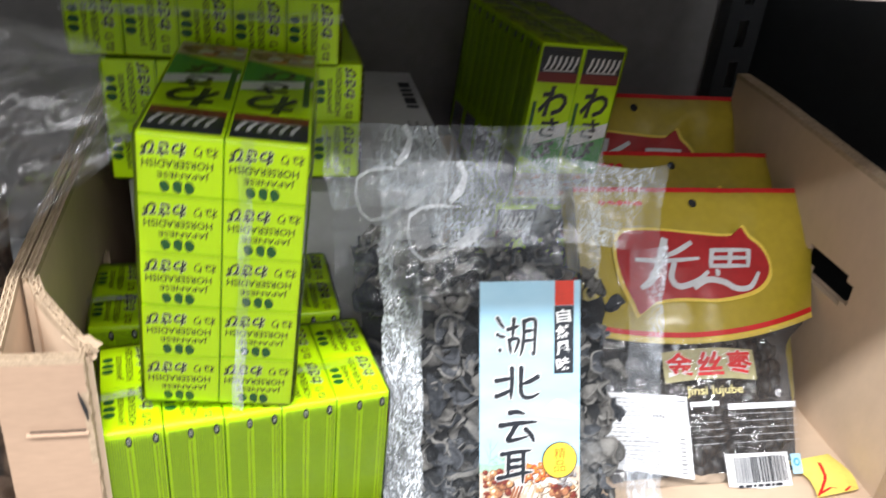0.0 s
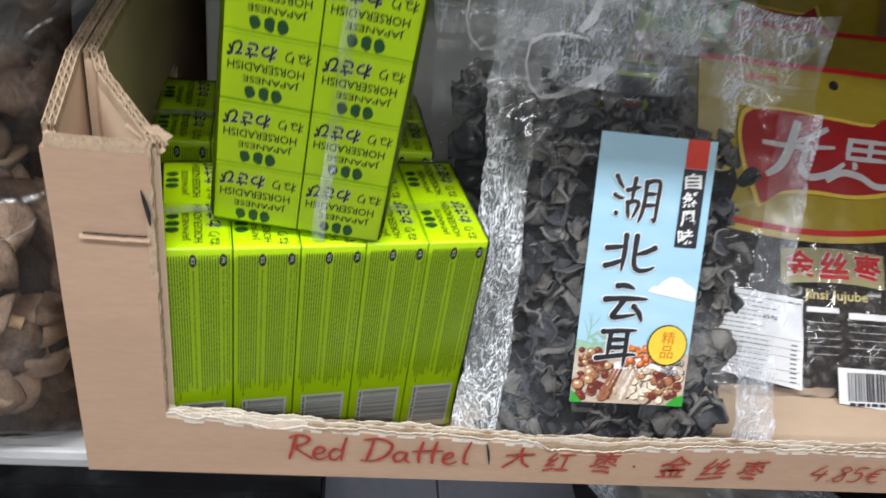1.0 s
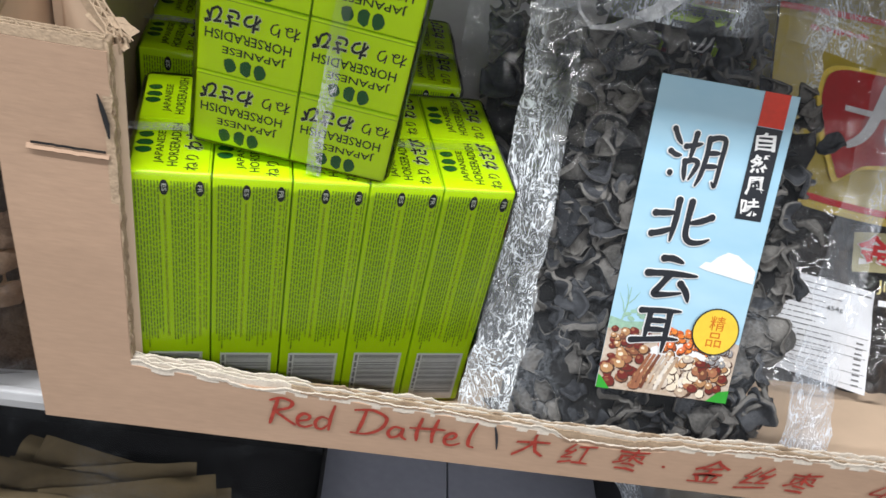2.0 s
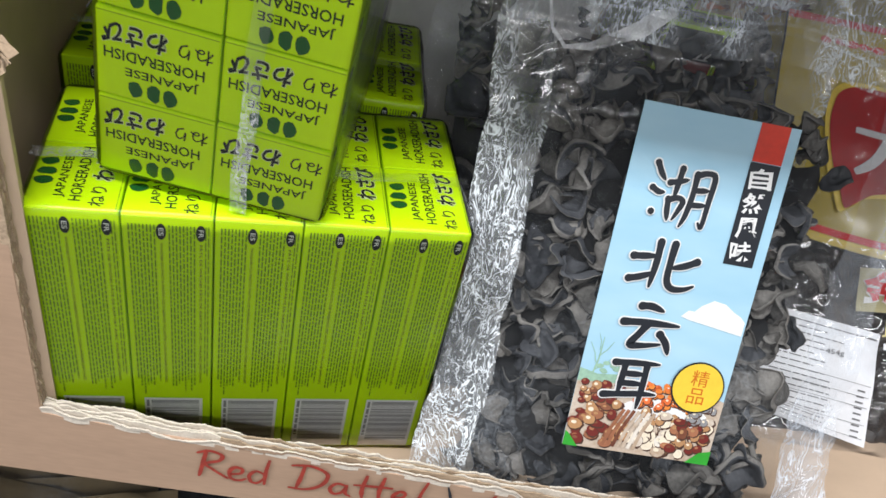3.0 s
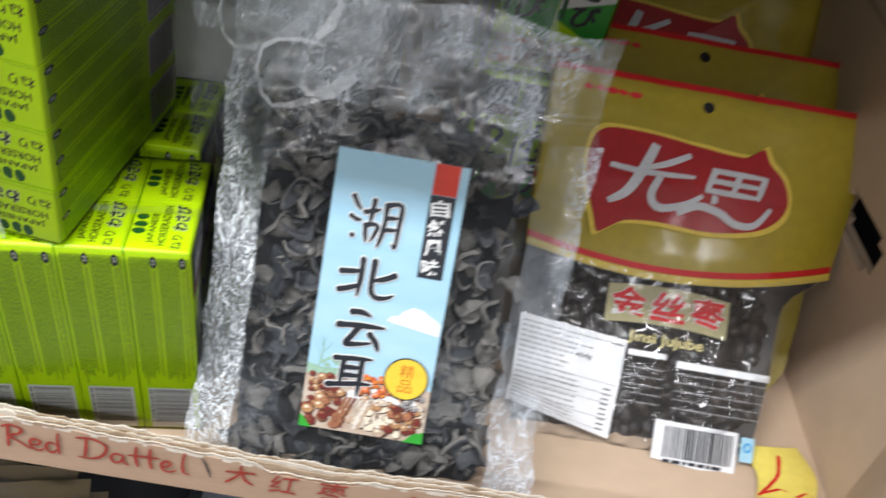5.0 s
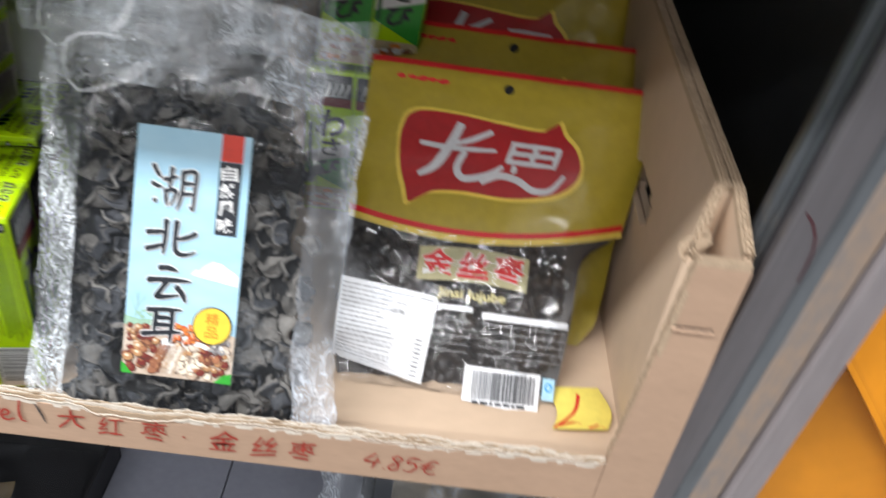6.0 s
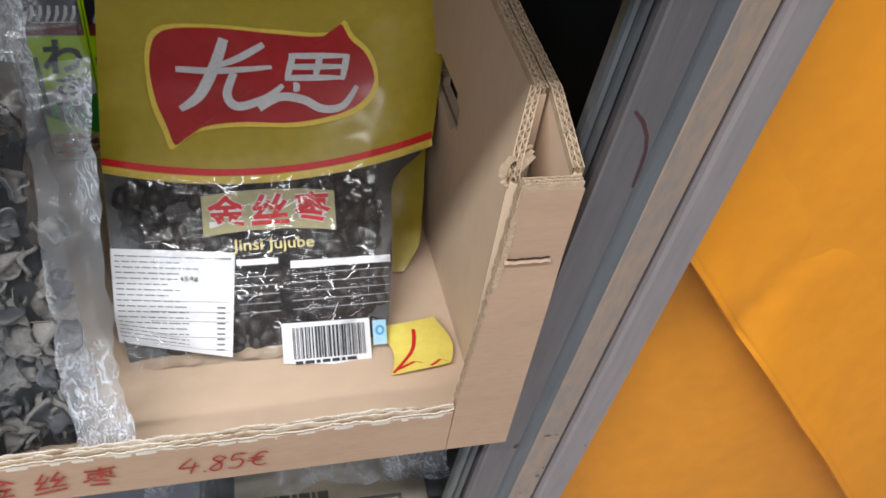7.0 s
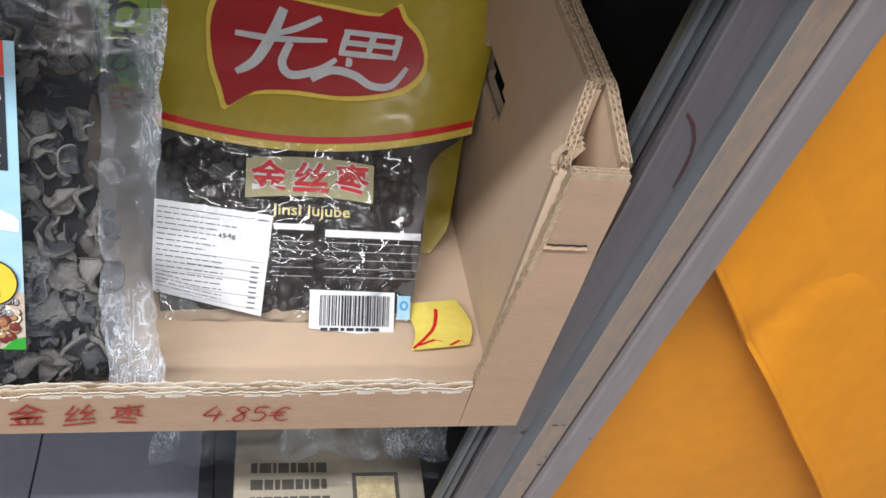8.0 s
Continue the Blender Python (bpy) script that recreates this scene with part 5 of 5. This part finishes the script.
        for r in range(7):
            rows.append([bm.verts.new(surf(cx + (p.x - cx) * r / 6, cy + (p.y - cy) * r / 6, lift)) for p in ring] if r else [bm.verts.new(surf(cx, cy, lift))])
        for r in range(6):
            for i in range(len(ring)):
                j = (i + 1) % len(ring)
                f = bm.faces.new((rows[0][0], rows[1][i], rows[1][j])) if r == 0 else bm.faces.new((rows[r][i], rows[r + 1][i], rows[r + 1][j], rows[r][j]))
                f.material_index, f.smooth = mi, True
    bm = bmesh.new()
    lay(bm, outline, 0.0022, 0, 0.0030)
    part("shield_edge", bm, GOLD_LINE, top)
    bm = bmesh.new()
    lay(bm, outline, 0.0030)
    shield = part("brand_shield", bm, LOGO_RED, top, "glossy red shield shape")
    def stroke(pts, w):
        bm = bmesh.new()
        fine = [(us(p.x), vs_(p.y)) for p in brush_line(pts, 7)]
        n = len(fine) - 1
        ww = [w * (1.15 + 0.25 * math.sin(3.14 * i / n) - 0.45 * (i / n) ** 3) for i in range(n + 1)]
        b2 = bmesh.new()
        ribbon(b2, fine, ww)
        idx = {v: bm.verts.new(surf(v.co.x, v.co.y, 0.0038)) for v in b2.verts}
        for f in b2.faces:
            bm.faces.new([idx[v] for v in f.verts])
        b2.free()
        part("shield_stroke", bm, SILVER, shield)
    stroke([(0.325, 0.87), (0.275, 0.63), (0.205, 0.40), (0.12, 0.29)], 0.0056)
    stroke([(0.11, 0.62), (0.29, 0.60), (0.53, 0.625)], 0.0034)
    stroke([(0.50, 0.82), (0.39, 0.71), (0.28, 0.635)], 0.0036)
    stroke([(0.36, 0.58), (0.325, 0.40), (0.37, 0.30), (0.49, 0.36), (0.575, 0.47)], 0.0044)
    for a, b in (((0.61, 0.72), (0.885, 0.72)), ((0.605, 0.625), (0.87, 0.625)), ((0.585, 0.53), (0.85, 0.53))):
        stroke([a, b], 0.0032)
    for a, b in (((0.63, 0.735), (0.592, 0.51)), ((0.88, 0.735), (0.848, 0.51)), ((0.755, 0.725), (0.722, 0.53))):
        stroke([a, b], 0.0034)
    stroke([(0.46, 0.28), (0.555, 0.37), (0.66, 0.345), (0.745, 0.265), (0.84, 0.285), (0.915, 0.455)], 0.0044)
    stroke([(0.62, 0.455), (0.65, 0.45)], 0.0050)
    bm = bmesh.new()
    for k in range(5):
        p = surf(-0.094 + k * 0.0088, 0.2545 - 0.0003 * k, 0.0008)
        disc(bm, p.x, p.y, 0.0044, 0.0022, p.z, 0, None, 8, 0.3, rnd)
    part("maker_mark", bm, INK_RED, top)
    if not full:
        return bag
    # clear window with wrinkled film over the fruit
    part("window_film", sheet(bmesh.new(), lambda a, b: front(a, b * 0.57) + Vector((0, 0, 0.0046 * crease(a * 0.2, b * 0.16, seed + 2, 20) + 0.0016 * crease(a * 0.2 + b * 0.1, b * 0.16 - a * 0.1, seed + 6, 52))), 80, 60, 0,
                              lambda a, b: uv(a, b * 0.57)[1] < seam(uv(a, b * 0.57)[0])), WINDOW, bag, "wrinkled clear window film")
    bm = bmesh.new()
    for layer in range(2):
        for _ in range(150):
            v = rnd.uniform(0.008, 0.122)
            u = rnd.uniform(L(v) + 0.008, R(v) - 0.008)
            z = bulge(u, v) - 0.0115 - 0.004 * layer
            rr = rnd.uniform(0.0062, 0.0090)
            mm = Matrix.Translation((u, v, z)) @ rand_rot(rnd) @ Matrix.Diagonal((1.4, 1, 0.8, 1))
            made = bmesh.ops.create_icosphere(bm, subdivisions=2, radius=rr, matrix=mm)
            for vtx in made["verts"]:
                vtx.co += (vtx.co - mm.translation) * 0.30 * noise.noise(vtx.co * 220)
            for f in {f for vtx in made["verts"] for f in vtx.link_faces}:
                f.smooth = True
    tagged(part("jujubes", bm, JUJUBE, bag, "dark wrinkled jujubes"), kind="stuff")
    part("fruit_core", sheet(bmesh.new(), lambda a, b: front(0.03 + 0.94 * a, 0.02 + 0.58 * b, -0.018 + 0.003 * noise.noise(Vector((a * 20, b * 20, 2)))), 24, 24), JUJUBE, bag)
    # name banner
    def field(name, x0, y0, x1, y1, material, lift, parent, lab="", n=14, curve=0.0):
        return part(name, sheet(bmesh.new(), lambda a, b: surf(x0 + a * (x1 - x0), y0 + b * (y1 - y0) - curve * (2 * a - 1) ** 2, lift), n, max(2, n // 3)), material, parent, lab)
    ban = field("name_banner", -0.0605, 0.0875, 0.0275, 0.1145, BANNER, 0.0034, bag, "pale gold name band", curve=0.003)
    bm = bmesh.new()
    bm2 = bmesh.new()
    for q, ch in enumerate("金丝枣"):
        x = -0.0575 + q * 0.0285
        p = surf(x + 0.01, 0.101, 0.0044)
        write(bm, ch, x, 0.0905, x + 0.0250, 0.1115, p.z, 0, None, 0.03)
        write(bm2, ch, x - 0.0005, 0.0900, x + 0.0255, 0.1120, p.z - 0.0004, 0, None, 0.07)
    part("red_writing", bm, INK_RED, ban)
    part("writing_outline", bm2, INK_WHITE, ban)
    bm = bmesh.new()
    write(bm, "Jinsi Jujube", -0.0425, 0.0715, 0.0115, 0.0815, surf(-0.012, 0.077, 0.0042).z, 0, None, 0.01)
    part("yellow_writing", bm, mat("pale_yellow_ink", (0.66, 0.58, 0.26), 0.45, scale=50), bag)
    # nutrition panel on the film
    grid = part("nutrition_print", bmesh.new(), PAPER, bag, "white printed table on the film")
    bm = bmesh.new()
    rows = [(-0.0405, 0.0640, -0.0132, 0.0680), (-0.0053, 0.0600, 0.0644, 0.0650)]
    for x0, y0, x1, y1 in rows:
        sheet(bm, lambda a, b: surf(x0 + a * (x1 - x0), y0 + b * (y1 - y0), 0.0040), 12, 1)
    for k in range(5):
        y = 0.056 - k * 0.0060
        for x0, x1 in ((-0.0405, -0.0135), (-0.0053, 0.0625)):
            sheet(bm, lambda a, b: surf(x0 + a * (x1 - x0), y + b * 0.00025, 0.0040), 10, 1)
    bm.to_mesh(grid.data)
    bm.free()
    # barcode field, sticker and small blue mark
    z = surf(0.02, 0.012, 0.0048).z
    bc = part("barcode_field", sheet(bmesh.new(), lambda a, b: Vector((-0.0140 + 0.0602 * a, -0.004 - 0.006 * a + 0.027 * b + 0.005 * a * b, z + 0.001 * math.sin(a * 5))), 12, 3), PAPER, bag, "white barcode field")
    bm = bmesh.new()
    barcode(bm, -0.0070, -0.0020, 0.0420, 0.0195, rnd, z + 0.0014)
    bars(bm, -0.006, -0.0058, 0.041, -0.0030, 1, rnd, z + 0.0014, 0, None, 0.8, 0.006)
    tagged(part("barcode_print", bm, INK_BLACK, bc), kind="stuff")
    bm = bmesh.new()
    rect(bm, 0.0480, 0.003, 0.0575, 0.020, z + 0.0004)
    disc(bm, 0.0528, 0.013, 0.0032, 0.0036, z + 0.0008, 1, None, 14)
    disc(bm, 0.0528, 0.013, 0.0016, 0.0020, z + 0.0010, 0, None, 10)
    part("blue_mark", bm, [mat("pale_blue_print", (0.36, 0.60, 0.75), 0.5), BLUE_INK], bag, "small blue square mark")

    def st(a, b, lift=0.0):
        u, v = -0.119 + 0.072 * a + 0.006 * a * b, 0.012 + 0.069 * b - 0.008 * a
        lo = max(0, 1 - b * 2.2)
        dip = max(0, 0.36 * (1 - a) - b)
        return Vector((u, v + 0.020 * dip, -0.016 * dip + 0.0100 + 0.003 * math.sin(a * 3) + 0.004 * (1 - b) * a - 0.008 * lo * (1 - a) + 0.002 * noise.noise(Vector((a * 3, b * 3, 1))) + lift))
    stk = part("price_sticker", sheet(bmesh.new(), st, 20, 20), PAPER, bag, "white paper sticker with small print", smooth=True)
    bm = bmesh.new()
    rr = random.Random(5)

    def dash(x0, x1, y, h, mi=0):
        n = 3
        prev = None
        for i in range(n + 1):
            a = x0 + (x1 - x0) * i / n
            cur = [bm.verts.new(st(a, y, 0.0005)), bm.verts.new(st(a, y + h, 0.0005))]
            if prev:
                f = bm.faces.new((prev[0], cur[0], cur[1], prev[1]))
                f.material_index = mi
            prev = cur
    for k in range(17):
        y = 0.93 - k * 0.052
        x, end = 0.03, 0.62 if k > 8 else rr.choice((0.45, 0.55, 0.80, 0.70))
        while x < end:
            w = rr.uniform(0.03, 0.10)
            dash(x, min(end, x + w), y, 0.010)
            x += w + 0.015
    for k in range(9):
        dash(0.86, 0.93, 0.46 - k * 0.05, 0.016)
    for y in (0.52, 0.42, 0.33, 0.18, 0.06):
        dash(0.30, 0.97, y, 0.004)
    dash(0.82, 0.97, 0.93, 0.016)
    tagged(part("small_print", bm, mat("dark_grey_print", (0.17, 0.17, 0.18), 0.6, scale=40), stk), kind="stuff")
    bm = bmesh.new()
    p = st(0.62, 0.73, 0.0014)
    write(bm, "454g", p.x - 0.006, p.y - 0.002, p.x + 0.006, p.y + 0.002, p.z)
    part("weight_writing", bm, INK_BLACK, stk)
    # folded gusset corner at the foot
    def gus(a, b):
        v = -0.017 + 0.031 * b + 0.004 * a
        return Vector((0.056 + 0.043 * a + 0.005 * math.sin(b * 4), v, (0.0125 - 0.697 * v) / 0.717 - 0.0085 + 0.006 * math.sin(a * 2.6) * (0.3 + b) + 0.0014 * crease(a * 0.05, b * 0.04, 6, 50)))
    fold = part("folded_corner", sheet(bmesh.new(), gus, 14, 10), GOLD_YEL, bag, "bright yellow folded corner")
    bm = bmesh.new()
    for pts in ([(0.0, 0.05), (0.25, 0.40), (0.50, 0.85)], [(0.05, 0.10), (0.30, 0.20), (0.45, 0.15)], [(0.62, 0.05), (0.75, 0.14), (0.92, 0.06)]):
        prev = None
        for i in range(9):
            t = i / 8
            k = 0 if t < 0.5 else 1
            tt = (t - 0.5 * k) * 2
            x, y = pts[k][0] * (1 - tt) + pts[k + 1][0] * tt, pts[k][1] * (1 - tt) + pts[k + 1][1] * tt
            q1, q2 = gus(x, y), gus(x + 0.05, y - 0.03)
            cur = [bm.verts.new(q1 + Vector((0, 0, 0.0006))), bm.verts.new(q2 + Vector((0, 0, 0.0006)))]
            if prev:
                bm.faces.new((prev[0], cur[0], cur[1], prev[1]))
            prev = cur
    part("red_lines", bm, INK_RED, fold)
    return bag


GOLD_YEL = mat("yellow_film", (0.80, 0.66, 0.14), 0.35, vary=0.08, scale=30, bump=0.4, bscale=80)
SLOPE = (0, 0.717, 0.697)
jujube_bag(axes((0.535, 0.083, 0.0085), (1, 0, 0), SLOPE) @ Matrix.Translation((0, 0, -0.0060)), 4, "golden bag of dark jujubes with red shield and clear window", True)
jujube_bag(axes((0.528, 0.278, 0.012), (1, 0.0, 0), (0, 0.57, 0.82)), 7, "golden jujube bag standing behind another bag", False)
jujube_bag(axes((0.538, 0.148, 0.016), (1, 0.0, 0), (0.03, 0.70, 0.70)) @ Matrix.Translation((0, 0.0, -0.006)), 12, "crumpled golden jujube bag lying under another", False)


# ---- mushroom bags beside the carton ----
def mushroom(bm, m, r, rnd):
    prof = [(0.0, 0.42), (0.45, 0.38), (0.8, 0.22), (1.0, 0.0), (0.92, -0.10), (0.6, -0.02), (0.25, 0.0)]
    n, rows = 14, []
    sd = rnd.uniform(0, 50)
    for k, (q, h) in enumerate(prof):
        row = []
        for i in range(n):
            a = 6.2832 * i / n
            wv = 1 + 0.16 * noise.noise(Vector((math.cos(a) * 1.4, math.sin(a) * 1.4, sd)))
            p = Vector((q * wv * math.cos(a), q * wv * math.sin(a), h + 0.22 * noise.noise(Vector((math.cos(a) * 3 * q, math.sin(a) * 3 * q, sd + 5))))) * r
            row.append(bm.verts.new(m @ p))
        rows.append(row)
    for k in range(len(rows) - 1):
        for i in range(n):
            f = bm.faces.new((rows[k][i], rows[k + 1][i], rows[k + 1][(i + 1) % n], rows[k][(i + 1) % n]))
            f.material_index, f.smooth = (0 if k < 4 else 1), True
    bm.faces.new(rows[0])
    for k, (q, h) in enumerate(((0.24, 0.0), (0.2, -0.35), (0.22, -0.55))):
        row = [bm.verts.new(m @ (Vector((q * math.cos(6.2832 * i / 8), q * math.sin(6.2832 * i / 8), h)) * r)) for i in range(8)]
        if k:
            for i in range(8):
                f = bm.faces.new((prev[i], row[i], row[(i + 1) % 8], prev[(i + 1) % 8]))
                f.material_index, f.smooth = 1, True
        prev = row
    bm.faces.new(prev[::-1]).material_index = 1


MUSHROOMS = []
for k in range(10):
    bm = bmesh.new()
    mushroom(bm, Matrix.Identity(4), 0.018, random.Random(40 + k))
    MUSHROOMS.append(bm_mesh("mushroom", bm, [CAP, GILL]))


def mushroom_bag(m, w, h, d, count, seed, label):
    bag = thing("mushroom_bag", m, label, "food bag", "bags of dried mushrooms")
    rnd = random.Random(seed)

    def fill(u, v):
        return d * max(0, 1 - (2 * u / w) ** 4) ** 0.6 * max(0, min(1, v / 0.05, (h - v) / 0.06)) ** 0.6
    for _ in range(count):
        u, v = rnd.uniform(-0.45, 0.45) * w, rnd.uniform(0.05, 0.84) * h
        r = rnd.uniform(0.8, 1.2)
        part("mushroom", rnd.choice(MUSHROOMS), None, bag, "", Matrix.Translation((u, v, fill(u, v) - 0.023 - rnd.choice((0, 0, 0.018))))
             @ Euler((rnd.uniform(-1.6, 1.6), rnd.uniform(-1.6, 1.6), rnd.uniform(0, 6))).to_matrix().to_4x4() @ Matrix.Diagonal((r, r, r, 1)))
    fn = lambda a, b: Vector(((a - 0.5) * w * (1 + 0.06 * noise.noise(Vector((b * 5, seed, 0)))), b * h, fill((a - 0.5) * w, b * h) + 0.004 * crease(a * w, b * h, seed, 22)))
    part("front_film", sheet(bmesh.new(), fn, 50, 60), BAG, bag, "crinkled clear plastic")
    part("back_film", sheet(bmesh.new(), lambda a, b: fn(1 - a, b) * 1.0 + Vector((0, 0, -1.9 * fill((0.5 - a) * w, b * h) - 0.002)), 20, 24), CAP, bag)
    return bag


mushroom_bag(axes((-0.112, 0.022, 0.006), (1, 0.03, 0), (0.06, 0.16, 1)), 0.205, 0.165, 0.046, 100, 5, "clear bag of brown dried mushrooms standing beside the carton")
mushroom_bag(axes((-0.118, 0.085, 0.012), (1, 0.0, 0), (0.05, 0.10, 1)), 0.210, 0.33, 0.040, 150, 6, "tall clear bag of brown dried mushrooms against the carton")

# crumpled empty bag top flopping over the carton's corner
flop = thing("plastic_bag", pose(0, 0, 0), "crumpled clear plastic bag hanging over the mushroom bags", "plastic bag")
CORNERS = [Vector(p) for p in ((-0.150, 0.040, 0.125), (0.066, 0.085, 0.312), (-0.150, 0.090, 0.410), (0.048, 0.112, 0.360))]


def flop_fn(a, b):
    p = (CORNERS[0] * (1 - a) + CORNERS[1] * a) * (1 - b) + (CORNERS[2] * (1 - a) + CORNERS[3] * a) * b
    belly = math.sin(3.1416 * min(1, b * 0.95 + 0.05)) * (1 - 0.5 * a)
    return p + Vector((0.10, -0.80, 0.35)) * (0.026 * belly + 0.015 * crease(a * 0.24, b * 0.20, 31, 21)) + Vector((0.012 * noise.noise(Vector((b * 4, 3, 0))) * a, 0, 0.010 * noise.noise(Vector((a * 6, 1, 0)))))


part("crumpled_film", sheet(bmesh.new(), flop_fn, 70, 60), BAG_MILK, flop)
part("inner_film", sheet(bmesh.new(), lambda a, b: flop_fn(a * 0.96, 0.02 + b * 0.95) + Vector((0.004 * crease(a, b, 9, 6), 0.014, -0.006)), 40, 40), BAG_MILK, flop)

# ---- goods on the lower shelf ----
LS = -0.355
tray = thing("black_tray", pose(0, 0, LS), "black tray of tan dried bean curd under film", "tray")
bm = bmesh.new()
box(bm, -0.19, 0.0, 0.0, 0.150, 0.26, 0.006, 0.001)
for x0, y0, x1, y1 in ((-0.19, 0.0, 0.150, 0.004), (-0.19, 0.256, 0.150, 0.26), (-0.19, 0.0045, -0.186, 0.2555), (0.146, 0.0045, 0.150, 0.2555)):
    box(bm, x0, y0, 0.006, x1, y1, 0.045, 0.0008)
part("tray_body", bm, BLACKCARD, tray)
rnd = random.Random(8)
bm = bmesh.new()
for k in range(26):
    x, y, z = rnd.uniform(-0.11, 0.07), rnd.uniform(0.03, 0.20), 0.02 + 0.0015 * k
    a, wd = rnd.uniform(-0.25, 0.25), rnd.uniform(0.012, 0.026)

    def rib(s, q, x=x, y=y, z=z, a=a, wd=wd, k=k):
        t, r = (s - 0.5) * 0.15, (q - 0.5) * 2 * wd
        return Vector((x + t * math.cos(a) - r * math.sin(a), y + t * math.sin(a) + r * math.cos(a), z + 0.004 * noise.noise(Vector((t * 30, r * 60, k))) + 0.003 * math.sin(r * 160 + k)))
    sheet(bm, rib, 16, 8)
tagged(part("bean_curd", bm, BROWN_FOOD, tray, "tan dried bean curd sheets"), kind="stuff")
part("tray_film", sheet(bmesh.new(), lambda a, b: Vector((-0.185 + 0.33 * a, 0.005 + 0.25 * b, 0.074 - 0.03 * (abs(2 * a - 1) ** 3) + 0.006 * crease(a * 0.3, b * 0.25, 3, 18))), 40, 40), BAG, tray)

bk = thing("beige_box", pose(0.563, 0.16, LS, 0, 0, -1), "beige cardboard box with black print under film", "box")
part("body", box(bmesh.new(), -0.085, -0.16, 0.0, 0.095, 0.13, 0.10, 0.0015), BEIGE, bk)
bm = bmesh.new()
UPF = Matrix.Translation((0, 0, 0.1004))
bars(bm, -0.07, -0.10, 0.01, -0.03, 4, rnd, 0, 0, UPF, 0.6, 0.008)
rect(bm, 0.025, -0.09, 0.07, -0.045, 0, 0, UPF)
rect(bm, 0.029, -0.086, 0.066, -0.049, 0.0003, 1, UPF)
part("print", bm, [mat("faded_print", (0.10, 0.09, 0.075), 0.6, scale=60, vary=0.3), CREAM], bk, "black unreadable print")
bb = thing("black_box", pose(0.470, 0.10, LS), "black box on the lower shelf", "box")
part("body", box(bmesh.new(), -0.025, -0.08, 0.0, -0.0115, 0.20, 0.085, 0.001), BLACKCARD, bb)
fl = thing("plastic_bag", pose(0.53, 0.12, LS + 0.105), "loose crumpled clear bag lying on the beige box", "plastic bag")
part("crumpled_film", sheet(bmesh.new(), lambda a, b: Vector((-0.125 + 0.27 * a + 0.012 * noise.noise(Vector((b * 7, 2, 0))), -0.02 + 0.20 * b + 0.012 * noise.noise(Vector((a * 8, 5, 0))), 0.020 + 0.022 * crease(a * 0.27, b * 0.2, 14, 15) + 0.012 * math.sin(a * 3))), 80, 60), BAG_CRUMPLE, fl)
part("inner_film", sheet(bmesh.new(), lambda a, b: Vector((-0.105 + 0.24 * a, -0.03 + 0.19 * b, 0.010 + 0.016 * crease(a * 0.25, b * 0.2, 23, 17))), 50, 40), BAG, fl)
